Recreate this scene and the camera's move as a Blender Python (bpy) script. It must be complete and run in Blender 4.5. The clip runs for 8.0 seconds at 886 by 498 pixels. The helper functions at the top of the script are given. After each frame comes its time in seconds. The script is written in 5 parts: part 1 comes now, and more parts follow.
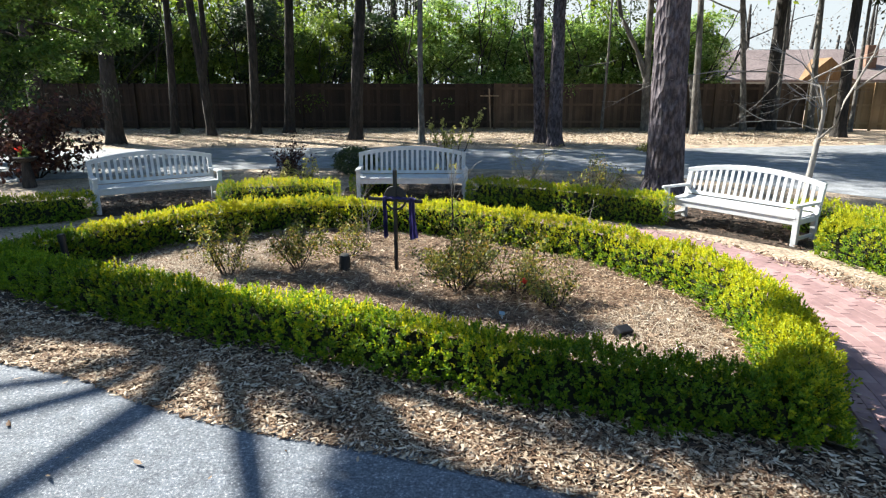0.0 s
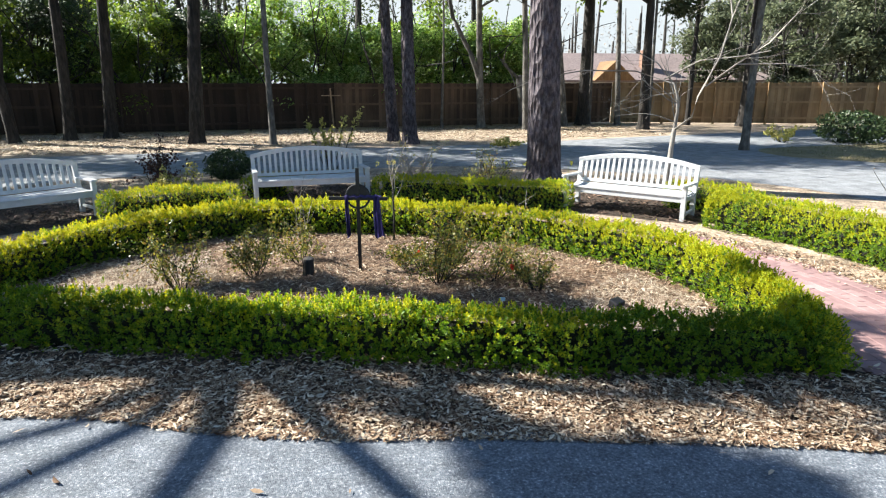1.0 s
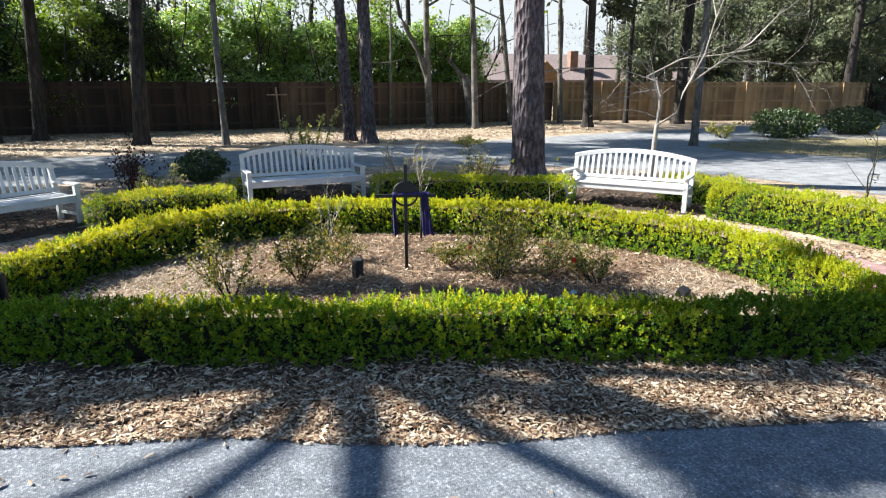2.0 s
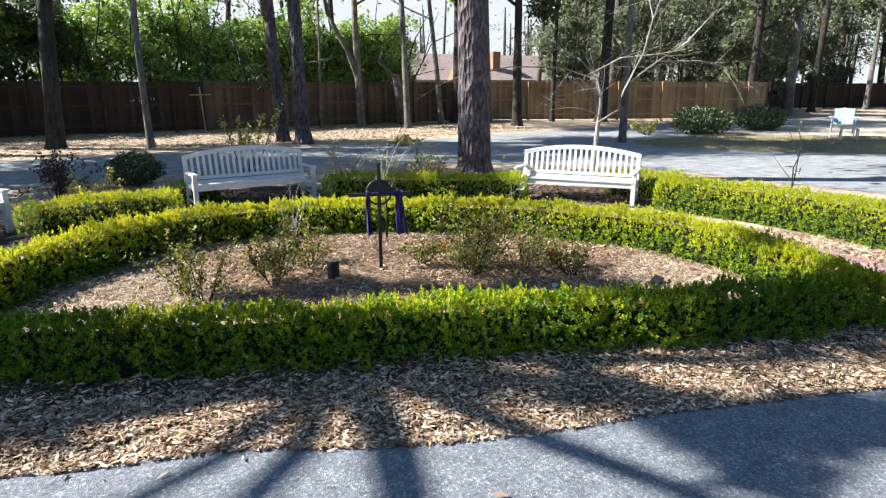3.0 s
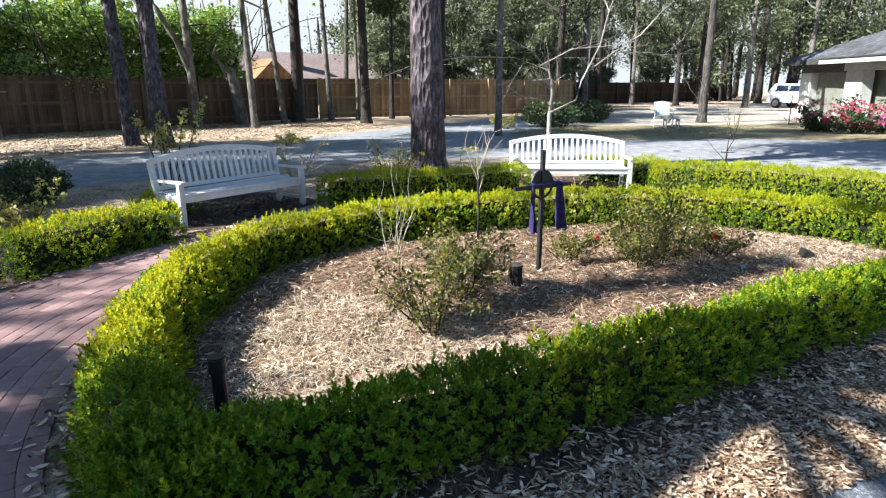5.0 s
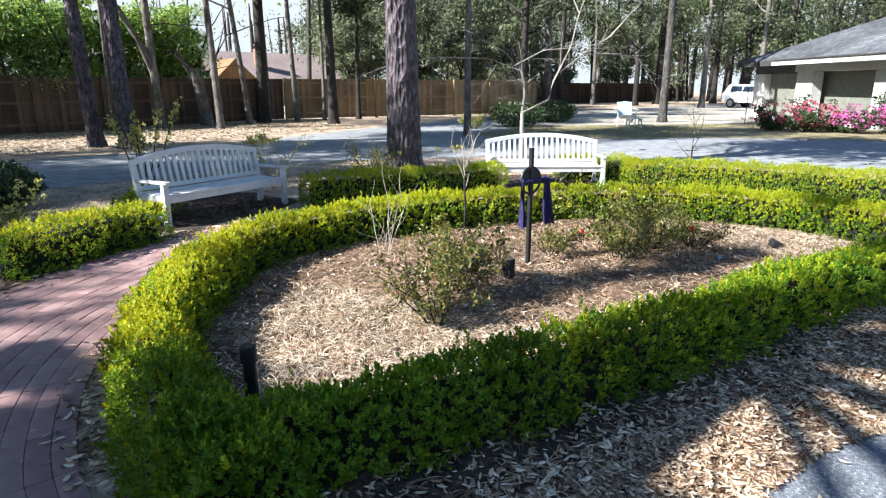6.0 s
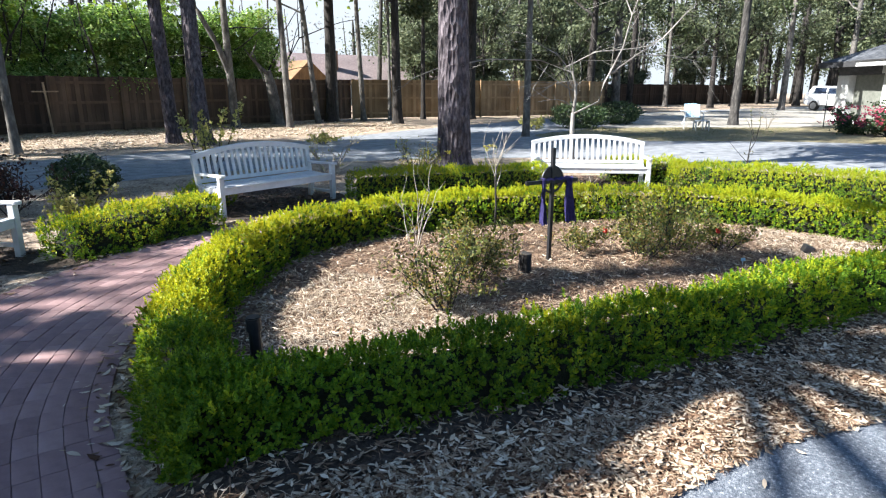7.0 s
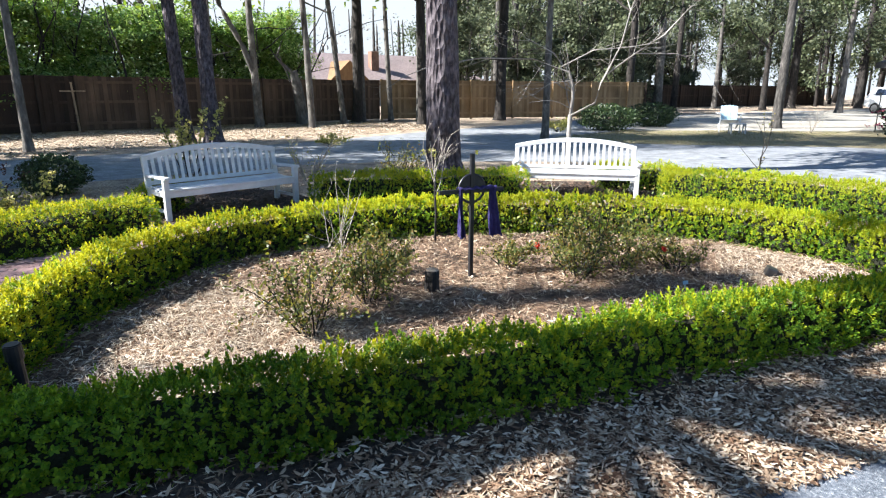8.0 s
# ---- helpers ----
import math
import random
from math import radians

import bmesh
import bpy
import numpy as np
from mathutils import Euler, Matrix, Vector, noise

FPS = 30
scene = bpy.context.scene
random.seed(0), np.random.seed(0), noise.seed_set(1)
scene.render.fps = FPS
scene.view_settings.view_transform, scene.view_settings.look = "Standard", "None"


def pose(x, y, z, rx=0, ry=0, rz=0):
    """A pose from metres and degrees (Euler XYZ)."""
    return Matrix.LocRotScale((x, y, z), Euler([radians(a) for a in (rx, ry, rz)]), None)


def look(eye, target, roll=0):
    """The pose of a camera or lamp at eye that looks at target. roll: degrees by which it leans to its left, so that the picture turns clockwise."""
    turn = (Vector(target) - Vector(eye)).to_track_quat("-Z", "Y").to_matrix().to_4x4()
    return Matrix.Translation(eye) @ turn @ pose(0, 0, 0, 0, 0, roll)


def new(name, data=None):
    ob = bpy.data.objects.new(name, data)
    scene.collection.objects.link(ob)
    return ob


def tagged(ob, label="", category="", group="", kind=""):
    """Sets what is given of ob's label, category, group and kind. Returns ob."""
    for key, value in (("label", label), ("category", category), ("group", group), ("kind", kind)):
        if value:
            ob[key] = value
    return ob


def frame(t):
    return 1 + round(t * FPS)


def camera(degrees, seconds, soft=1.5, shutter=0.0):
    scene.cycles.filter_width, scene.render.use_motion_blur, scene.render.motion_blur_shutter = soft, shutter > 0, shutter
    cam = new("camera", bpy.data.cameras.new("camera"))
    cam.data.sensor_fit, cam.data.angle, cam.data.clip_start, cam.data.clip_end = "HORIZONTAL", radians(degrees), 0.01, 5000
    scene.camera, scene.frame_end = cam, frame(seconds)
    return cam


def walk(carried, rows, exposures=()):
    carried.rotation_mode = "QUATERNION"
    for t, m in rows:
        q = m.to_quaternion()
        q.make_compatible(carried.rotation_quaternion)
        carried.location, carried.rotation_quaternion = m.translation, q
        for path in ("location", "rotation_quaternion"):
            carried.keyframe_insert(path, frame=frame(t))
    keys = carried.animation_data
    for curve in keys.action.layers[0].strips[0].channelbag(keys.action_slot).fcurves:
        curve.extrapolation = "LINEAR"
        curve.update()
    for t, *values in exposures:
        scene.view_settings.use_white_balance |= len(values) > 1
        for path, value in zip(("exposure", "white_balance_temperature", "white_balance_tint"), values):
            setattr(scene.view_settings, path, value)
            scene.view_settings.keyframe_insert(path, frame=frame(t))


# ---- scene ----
cam = camera(71.1, 8.0, soft=1.2)
METRES, EYE, TILT, LEAN, TURN = 9.6, 1.95, -2.43, -1.15, 0.0
ROWS = [
    (0.0, 0.0, 0.0, 0.0, -0.26, -12.57, 1.15),
    (0.5, -0.0841, -0.0027, -0.0009, -7.86, -12.72, 1.46),
    (1.0, -0.1584, 0.0159, -0.0006, -17.59, -12.98, 1.85),
    (1.5, -0.2281, 0.048, -0.0013, -22.01, -13.1, 1.96),
    (3.0, -0.3224, 0.0999, -0.0037, -32.0, -13.42, 2.26),
    (3.5, -0.3386, 0.1275, -0.0036, -37.38, -13.61, 2.41),
    (4.0, -0.4, 0.2351, -0.0032, -43.45, -13.86, 2.54),
    (4.5, -0.4882, 0.3665, -0.0077, -48.61, -14.07, 2.59),
    (6.0, -0.5711, 0.407, -0.0061, -56.03, -14.33, 2.58),
    (6.5, -0.5797, 0.3743, -0.0066, -50.4, -14.05, 2.44),
    (7.0, -0.5695, 0.3553, -0.0074, -49.57, -13.98, 2.39),
    (7.5, -0.5158, 0.3177, -0.01, -48.98, -13.94, 2.35),
    (8.0, -0.4455, 0.297, -0.0127, -44.77, -13.73, 2.22),
]
walk(cam, [(t, pose(0, 0, EYE, TILT, LEAN, TURN) @ pose(METRES * x, METRES * y, METRES * z, 90 + pitch, roll, yaw)) for t, x, y, z, yaw, pitch, roll in ROWS],
     exposures=[(0.0, 1.83, 6340, 6), (3.5, 1.88, 6330, 9), (6.5, 1.94, 6050, 9), (8.0, 2.02, 6050, 9)])

# ---- light ----
SUN = Vector((-0.825, 0.565, 0.0)).normalized()
ELEV = radians(37)
to_sun = Vector((SUN.x * math.cos(ELEV), SUN.y * math.cos(ELEV), math.sin(ELEV)))
world = bpy.data.worlds.new("sky")
scene.world = world
world.use_nodes = True
wn = world.node_tree.nodes
sky = wn.new("ShaderNodeTexSky")
sky.sky_type = "NISHITA"
sky.sun_disc = False
sky.sun_elevation = ELEV
sky.sun_rotation = math.atan2(SUN.x, SUN.y)
sky.air_density, sky.dust_density, sky.ozone_density = 1.25, 0.3, 4.0
world.node_tree.links.new(sky.outputs[0], wn["Background"].inputs[0])
wn["Background"].inputs[1].default_value = 0.050
sun = new("sun", bpy.data.lights.new("sun", "SUN"))
sun.data.energy, sun.data.angle, sun.data.color = 5.0, radians(0.55), (1.0, 0.945, 0.85)
sun.matrix_world = look(to_sun * 60, (0, 0, 0))


# ---- materials ----
def surf(name, cols, scale=8.0, rough=0.8, bump=0.3, bscale=60.0, metal=0.0, island=0.0, obj=0.0, stretch=(1, 1, 1),
         big=0.25, trans=0.0, spec=0.4, dist=0.02, voro=False, through_tint=None):
    """A two-scale procedural surface: a ramp on fine noise, slow variation, random per piece, and relief."""
    m = bpy.data.materials.new(name)
    m.use_nodes = True
    nt = m.node_tree
    n, l = nt.nodes, nt.links
    p = n["Principled BSDF"]
    tc = n.new("ShaderNodeTexCoord")
    mp = n.new("ShaderNodeMapping")
    mp.inputs["Scale"].default_value = stretch
    l.new(tc.outputs["Object"], mp.inputs[0])
    a = n.new("ShaderNodeTexNoise")
    a.inputs["Scale"].default_value = scale
    a.inputs["Detail"].default_value = 6
    a.inputs["Roughness"].default_value = 0.65
    l.new(mp.outputs[0], a.inputs["Vector"])
    fac = a.outputs["Fac"]
    extra = []
    if island:
        g = n.new("ShaderNodeNewGeometry")
        extra.append((g.outputs["Random Per Island"], island))
    if obj:
        o = n.new("ShaderNodeObjectInfo")
        extra.append((o.outputs["Random"], obj))
    for sock, amount in extra:
        mx = n.new("ShaderNodeMix")
        mx.data_type = "FLOAT"
        mx.inputs[0].default_value = amount
        l.new(fac, mx.inputs[2])
        l.new(sock, mx.inputs[3])
        fac = mx.outputs[0]
    r = n.new("ShaderNodeValToRGB")
    lo, hi = (0.3, 0.72) if not extra else (0.12, 0.88)
    els = r.color_ramp.elements
    while len(els) < len(cols):
        els.new(0.5)
    for i, c in enumerate(cols):
        els[i].position = lo + (hi - lo) * i / max(1, len(cols) - 1)
        els[i].color = (*c, 1)
    l.new(fac, r.inputs[0])
    b = n.new("ShaderNodeTexNoise")
    b.inputs["Scale"].default_value = scale * 0.11
    b.inputs["Detail"].default_value = 3
    l.new(tc.outputs["Object"], b.inputs["Vector"])
    mr = n.new("ShaderNodeMapRange")
    mr.inputs["From Min"].default_value, mr.inputs["From Max"].default_value = 0.3, 0.7
    mr.inputs["To Min"].default_value, mr.inputs["To Max"].default_value = 1 - big, 1 + big
    l.new(b.outputs["Fac"], mr.inputs[0])
    mul = n.new("ShaderNodeMix")
    mul.data_type, mul.blend_type = "RGBA", "MULTIPLY"
    mul.inputs[0].default_value = 1.0
    l.new(r.outputs[0], mul.inputs[6])
    l.new(mr.outputs[0], mul.inputs[7])
    l.new(mul.outputs[2], p.inputs["Base Color"])
    p.inputs["Roughness"].default_value = rough
    p.inputs["Metallic"].default_value = metal
    p.inputs["Specular IOR Level"].default_value = spec
    if bump:
        if voro:
            f = n.new("ShaderNodeTexVoronoi")
            f.inputs["Scale"].default_value = bscale
            h = f.outputs["Distance"]
        else:
            f = n.new("ShaderNodeTexNoise")
            f.inputs["Scale"].default_value = bscale
            f.inputs["Detail"].default_value = 5
            h = f.outputs["Fac"]
        l.new(mp.outputs[0], f.inputs["Vector"])
        bp = n.new("ShaderNodeBump")
        bp.inputs["Strength"].default_value = bump
        bp.inputs["Distance"].default_value = dist
        l.new(h, bp.inputs["Height"])
        l.new(bp.outputs[0], p.inputs["Normal"])
    if trans:
        tr = n.new("ShaderNodeBsdfTranslucent")
        if through_tint:
            tint = n.new("ShaderNodeMix")
            tint.data_type, tint.blend_type = "RGBA", "MULTIPLY"
            tint.inputs[0].default_value = 1.0
            tint.inputs[7].default_value = (*through_tint, 1)
            l.new(mul.outputs[2], tint.inputs[6])
            l.new(tint.outputs[2], tr.inputs[0])
        else:
            l.new(mul.outputs[2], tr.inputs[0])
        ms = n.new("ShaderNodeMixShader")
        ms.inputs[0].default_value = trans
        l.new(p.outputs[0], ms.inputs[1])
        l.new(tr.outputs[0], ms.inputs[2])
        l.new(ms.outputs[0], n["Material Output"].inputs[0])
    return m


ASPHALT = surf("asphalt", [(0.042, 0.052, 0.072), (0.100, 0.113, 0.137), (0.172, 0.187, 0.212), (0.52, 0.53, 0.55)], 70, 0.85, 0.8, 150, big=0.2, dist=0.010)
ROAD = surf("worn_asphalt", [(0.125, 0.133, 0.150), (0.205, 0.214, 0.232), (0.32, 0.326, 0.338)], 30, 0.85, 0.3, 120, big=0.3, dist=0.006)
STRAW = surf("pine_straw_ground", [(0.09, 0.062, 0.044), (0.34, 0.26, 0.19), (0.60, 0.51, 0.40)], 22, 0.95, 0.8, 45, big=0.45, dist=0.03)
BEDMULCH = surf("straw_and_bark_bed", [(0.026, 0.015, 0.010), (0.12, 0.073, 0.046), (0.33, 0.245, 0.17)], 26, 0.95, 1.0, 45, big=0.5, dist=0.04)
# Bark mulch, its brown darkened to near black for bench and hedge shade.
MULCH = surf("shade_dark_mulch", [(0.012, 0.009, 0.007), (0.05, 0.034, 0.024), (0.12, 0.085, 0.058)], 30, 0.95, 0.9, 60, big=0.4, dist=0.03)
CHIP = surf("brown_bark_chip", [(0.030, 0.018, 0.013), (0.085, 0.052, 0.037), (0.19, 0.125, 0.09)], 20, 0.85, 0.3, 60, island=0.85, big=0.2)
SOIL = surf("leafy_soil", [(0.018, 0.012, 0.008), (0.048, 0.033, 0.023), (0.11, 0.08, 0.058)], 30, 0.95, 0.9, 60, big=0.3, dist=0.03)
LITTER = surf("dry_oak_leaf", [(0.070, 0.038, 0.024), (0.21, 0.136, 0.088), (0.42, 0.315, 0.218), (0.74, 0.63, 0.49)], 20, 0.75, 0.2, 60, island=0.85, big=0.15, trans=0.15, spec=0.12)
PALESTRAW = surf("pale_pine_straw", [(0.14, 0.095, 0.066), (0.38, 0.305, 0.22), (0.62, 0.54, 0.43)], 20, 0.8, 0, island=0.85, big=0.15)
NEEDLE = surf("dry_pine_needle", [(0.11, 0.056, 0.032), (0.30, 0.19, 0.12), (0.56, 0.45, 0.33)], 20, 0.85, 0, island=0.85, big=0.2, spec=0.2)
GRASS = surf("dry_grass_ground", [(0.11, 0.088, 0.05), (0.21, 0.175, 0.095), (0.31, 0.27, 0.17)], 14, 0.95, 0.6, 70, big=0.25)
BLADE = surf("grass_blade", [(0.08, 0.11, 0.03), (0.20, 0.19, 0.08), (0.32, 0.28, 0.16)], 9, 0.8, 0, island=0.8, trans=0.3)
SAND = surf("brick_joint_sand", [(0.145, 0.092, 0.09), (0.225, 0.15, 0.142)], 30, 0.95, 0.3, 90)
GRAVEL = surf("pale_sandy_gravel", [(0.19, 0.17, 0.142), (0.31, 0.285, 0.245), (0.42, 0.395, 0.35)], 4, 0.95, 0.4, 60, big=0.3)
BRICK = surf("red_clay_brick", [(0.165, 0.095, 0.098), (0.265, 0.165, 0.162), (0.37, 0.25, 0.24)], 14, 0.85, 0.4, 90, obj=0.35, big=0.3, dist=0.004)
BRICK_FAR = surf("red_clay_brick_laid", [(0.165, 0.095, 0.098), (0.265, 0.165, 0.162), (0.37, 0.25, 0.24)], 14, 0.85, 0.4, 90, island=0.35, big=0.3, dist=0.004)
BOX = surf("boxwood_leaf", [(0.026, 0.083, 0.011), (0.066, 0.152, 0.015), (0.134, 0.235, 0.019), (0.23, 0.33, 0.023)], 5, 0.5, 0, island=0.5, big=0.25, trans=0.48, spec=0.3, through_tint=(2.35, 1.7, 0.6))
# Yellow new leaves, made brighter to stand in for sun on hedge tops.
BOXTIP = surf("boxwood_sunlit_new_growth", [(0.182, 0.275, 0.015), (0.29, 0.37, 0.018), (0.42, 0.475, 0.024)], 5, 0.5, 0, island=0.5, big=0.2, trans=0.48, spec=0.3, through_tint=(1.95, 1.36, 0.6))
# Hedge inside, its twig colour taken down to near black for shade.
BOXCORE = surf("shaded_twig_core", [(0.004, 0.006, 0.002), (0.012, 0.015, 0.006), (0.026, 0.024, 0.012)], 40, 0.95, 1.0, 60, big=0.2, dist=0.05)
BARK = surf("pine_bark", [(0.014, 0.011, 0.014), (0.050, 0.040, 0.048), (0.115, 0.096, 0.108), (0.20, 0.172, 0.182)], 16, 0.95, 1.0, 11, stretch=(1, 1, 0.38), big=0.3, dist=0.12, voro=True)
BARK2 = surf("dark_oak_bark", [(0.008, 0.007, 0.0065), (0.026, 0.022, 0.020), (0.062, 0.053, 0.047)], 14, 0.95, 0.9, 22, stretch=(1, 1, 0.25), big=0.35, dist=0.05)
BARK3 = surf("pale_grey_bark", [(0.040, 0.036, 0.034), (0.105, 0.096, 0.088), (0.21, 0.195, 0.178)], 10, 0.9, 0.6, 26, stretch=(1, 1, 0.4), big=0.35, dist=0.03)
BARK4 = surf("grey_brown_bark", [(0.020, 0.019, 0.018), (0.055, 0.050, 0.046), (0.125, 0.116, 0.107)], 12, 0.95, 0.9, 20, stretch=(1, 1, 0.3), big=0.4, dist=0.05)
PALEBARK = surf("smooth_pale_bark", [(0.15, 0.135, 0.125), (0.25, 0.23, 0.212), (0.34, 0.32, 0.295)], 9, 0.75, 0.2, 50, stretch=(1, 1, 0.4), big=0.2)
TWIG = surf("bare_twig", [(0.22, 0.18, 0.15), (0.40, 0.36, 0.31)], 20, 0.8, 0.2, 60)
PAINT = surf("white_weathered_paint", [(0.41, 0.42, 0.44), (0.51, 0.518, 0.535), (0.57, 0.574, 0.585)], 7, 0.5, 0.12, 60, big=0.08, dist=0.004, stretch=(1, 1, 1))
IRON = surf("black_painted_steel", [(0.008, 0.008, 0.010), (0.02, 0.02, 0.024)], 30, 0.45, 0.15, 90, big=0.2, dist=0.003)
CLOTH = surf("purple_cloth", [(0.05, 0.042, 0.15), (0.105, 0.088, 0.27)], 24, 0.85, 0.35, 220, big=0.25, trans=0.25, dist=0.004)
# Three tones of cedar: darkened for shaded stretches, lightened for the sunny one.
CEDAR = surf("shaded_cedar", [(0.012, 0.008, 0.006), (0.029, 0.018, 0.013), (0.06, 0.038, 0.026)], 8, 0.9, 0.4, 50, island=0.45, stretch=(1, 1, 0.12), big=0.3)
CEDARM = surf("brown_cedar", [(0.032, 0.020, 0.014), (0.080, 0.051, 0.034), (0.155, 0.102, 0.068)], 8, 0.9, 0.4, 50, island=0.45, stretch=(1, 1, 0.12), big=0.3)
CEDAR2 = surf("sunlit_cedar", [(0.14, 0.085, 0.042), (0.26, 0.168, 0.086), (0.37, 0.255, 0.145)], 8, 0.9, 0.4, 50, island=0.5, stretch=(1, 1, 0.12), big=0.3)
WOOD = surf("weathered_wood", [(0.17, 0.115, 0.075), (0.36, 0.27, 0.185)], 12, 0.85, 0.4, 60, stretch=(1, 1, 0.2))
SHINGLE = surf("asphalt_shingle", [(0.15, 0.115, 0.112), (0.23, 0.18, 0.175), (0.30, 0.245, 0.235)], 6, 0.9, 0.5, 26, stretch=(1, 1, 2.5), big=0.12)
# Grey roof, darkened and blotched for the tree shade dappled over it.
SHINGLE2 = surf("dappled_grey_shingle", [(0.032, 0.036, 0.045), (0.078, 0.083, 0.094), (0.17, 0.172, 0.185)], 4, 0.9, 0.5, 26, big=0.5)
STUCCO = surf("white_render", [(0.36, 0.36, 0.355), (0.48, 0.48, 0.475)], 6, 0.9, 0.3, 90, big=0.15)
# Dark trim colour that carries the shade along the eave.
FASCIA = surf("shade_dark_trim", [(0.020, 0.020, 0.022), (0.045, 0.045, 0.048), (0.075, 0.074, 0.076)], 9, 0.8, 0.2, 60, stretch=(0.3, 1, 1), big=0.3)
DIM = surf("grey_green_siding", [(0.10, 0.105, 0.09), (0.17, 0.175, 0.15)], 5, 0.85, 0.2, 60, big=0.1)
CHIMNEY = surf("brown_brick", [(0.15, 0.085, 0.06), (0.27, 0.165, 0.12)], 12, 0.9, 0.4, 60)
GABLE = surf("brown_cedar_gable", [(0.13, 0.072, 0.032), (0.23, 0.135, 0.062)], 7, 0.8, 0.3, 50, stretch=(1, 1, 0.2))
SHRUB = surf("glossy_shrub_leaf", [(0.050, 0.115, 0.030), (0.165, 0.285, 0.070), (0.35, 0.47, 0.155), (0.64, 0.71, 0.38)], 0.7, 0.22, 0, island=0.6, big=0.35, trans=0.5, spec=1.0, through_tint=(1.3, 1.4, 0.75))
OAKLEAF = surf("spring_tree_leaf", [(0.045, 0.085, 0.016), (0.11, 0.18, 0.028), (0.22, 0.28, 0.05)], 0.7, 0.5, 0, island=0.6, big=0.25, trans=0.45, through_tint=(1.45, 1.4, 0.6))
PINE = surf("pine_foliage", [(0.020, 0.034, 0.014), (0.048, 0.070, 0.026), (0.11, 0.125, 0.05)], 0.5, 0.6, 0, island=0.6, big=0.3, trans=0.25)
ROSE = surf("rose_leaf", [(0.030, 0.046, 0.014), (0.088, 0.115, 0.029), (0.20, 0.225, 0.055), (0.24, 0.15, 0.065)], 9, 0.5, 0, island=0.75, big=0.25, trans=0.4, through_tint=(1.7, 1.4, 0.6))
FARLEAF = surf("far_woodland_leaf", [(0.042, 0.057, 0.032), (0.100, 0.125, 0.064), (0.21, 0.228, 0.125)], 0.5, 0.6, 0, island=0.6, big=0.35, trans=0.35)
LIGHTLEAF = surf("light_spring_leaf", [(0.04, 0.095, 0.018), (0.11, 0.20, 0.035), (0.27, 0.37, 0.065)], 1.0, 0.45, 0, island=0.65, big=0.3, trans=0.45)
DARKLEAF = surf("dark_evergreen_leaf", [(0.010, 0.024, 0.009), (0.028, 0.055, 0.016), (0.07, 0.10, 0.03)], 6, 0.5, 0, island=0.7, trans=0.2)
REDLEAF = surf("dark_red_leaf", [(0.020, 0.010, 0.008), (0.065, 0.022, 0.018), (0.10, 0.05, 0.025)], 4, 0.5, 0, island=0.7, trans=0.3)
YELLOW = surf("yellow_green_leaf", [(0.20, 0.21, 0.04), (0.40, 0.38, 0.10), (0.52, 0.44, 0.18)], 6, 0.55, 0, island=0.7, trans=0.4)
PINK = surf("azalea_petal", [(0.33, 0.03, 0.05), (0.45, 0.07, 0.12), (0.54, 0.17, 0.26)], 1.5, 0.6, 0, island=0.4, trans=0.35)
MAGENTA = surf("magenta_petal", [(0.46, 0.07, 0.24), (0.58, 0.12, 0.36), (0.66, 0.25, 0.50)], 1.5, 0.6, 0, island=0.4, trans=0.35)
RED = surf("red_petal", [(0.55, 0.03, 0.02), (0.70, 0.06, 0.03)], 9, 0.6, 0, trans=0.3)
LEMON = surf("daffodil_petal", [(0.80, 0.72, 0.06), (0.86, 0.80, 0.16)], 9, 0.6, 0, trans=0.3)
SKYBLUE = surf("pale_blue_paint", [(0.24, 0.38, 0.50), (0.32, 0.47, 0.58)], 6, 0.55, 0.1, 50, big=0.1)
CARPAINT = surf("white_car_paint", [(0.60, 0.61, 0.63), (0.66, 0.67, 0.68)], 3, 0.25, 0, big=0.04, spec=0.6)
CARGLASS = surf("dark_car_glass", [(0.012, 0.018, 0.035), (0.02, 0.03, 0.055)], 3, 0.06, 0, big=0.05, spec=0.8)
RUBBER = surf("tyre_rubber", [(0.012, 0.012, 0.012), (0.025, 0.025, 0.025)], 20, 0.85, 0.2, 60)
ALLOY = surf("alloy_rim", [(0.42, 0.42, 0.43), (0.52, 0.52, 0.53)], 10, 0.35, 0, metal=0.8)
CUTWOOD = surf("cut_end_grain", [(0.17, 0.13, 0.095), (0.30, 0.25, 0.19)], 40, 0.9, 0.3, 90)


# ---- builders ----
def part(name, data, material, parent=None, label=""):
    """Links a bmesh or mesh as one mesh object, under a thing or a part."""
    if isinstance(data, bmesh.types.BMesh):
        me = bpy.data.meshes.new(name)
        data.to_mesh(me)
        data.free()
    else:
        me = data
    if material and not me.materials:
        me.materials.append(material)
    ob = new(name, me)
    if parent:
        ob.parent = parent
    return tagged(ob, label)


def thing(name, label, category, m=None, group="", kind=""):
    ob = new(name)
    ob.empty_display_size = 0.1
    if m is not None:
        ob.matrix_world = m
    return tagged(ob, label, category, group, kind)


def smooth(me):
    me.polygons.foreach_set("use_smooth", np.ones(len(me.polygons), dtype=bool))
    return me


def quads(name, v, per=4):
    """A mesh of loose polygons, per corners each, from an array of corners."""
    me = bpy.data.meshes.new(name)
    n = len(v) // per
    me.vertices.add(len(v))
    me.vertices.foreach_set("co", np.ascontiguousarray(v, dtype=np.float32).ravel())
    me.loops.add(n * per)
    me.loops.foreach_set("vertex_index", np.arange(n * per, dtype=np.int32))
    me.polygons.add(n)
    me.polygons.foreach_set("loop_start", np.arange(0, n * per, per, dtype=np.int32))
    me.update(calc_edges=True)
    return me


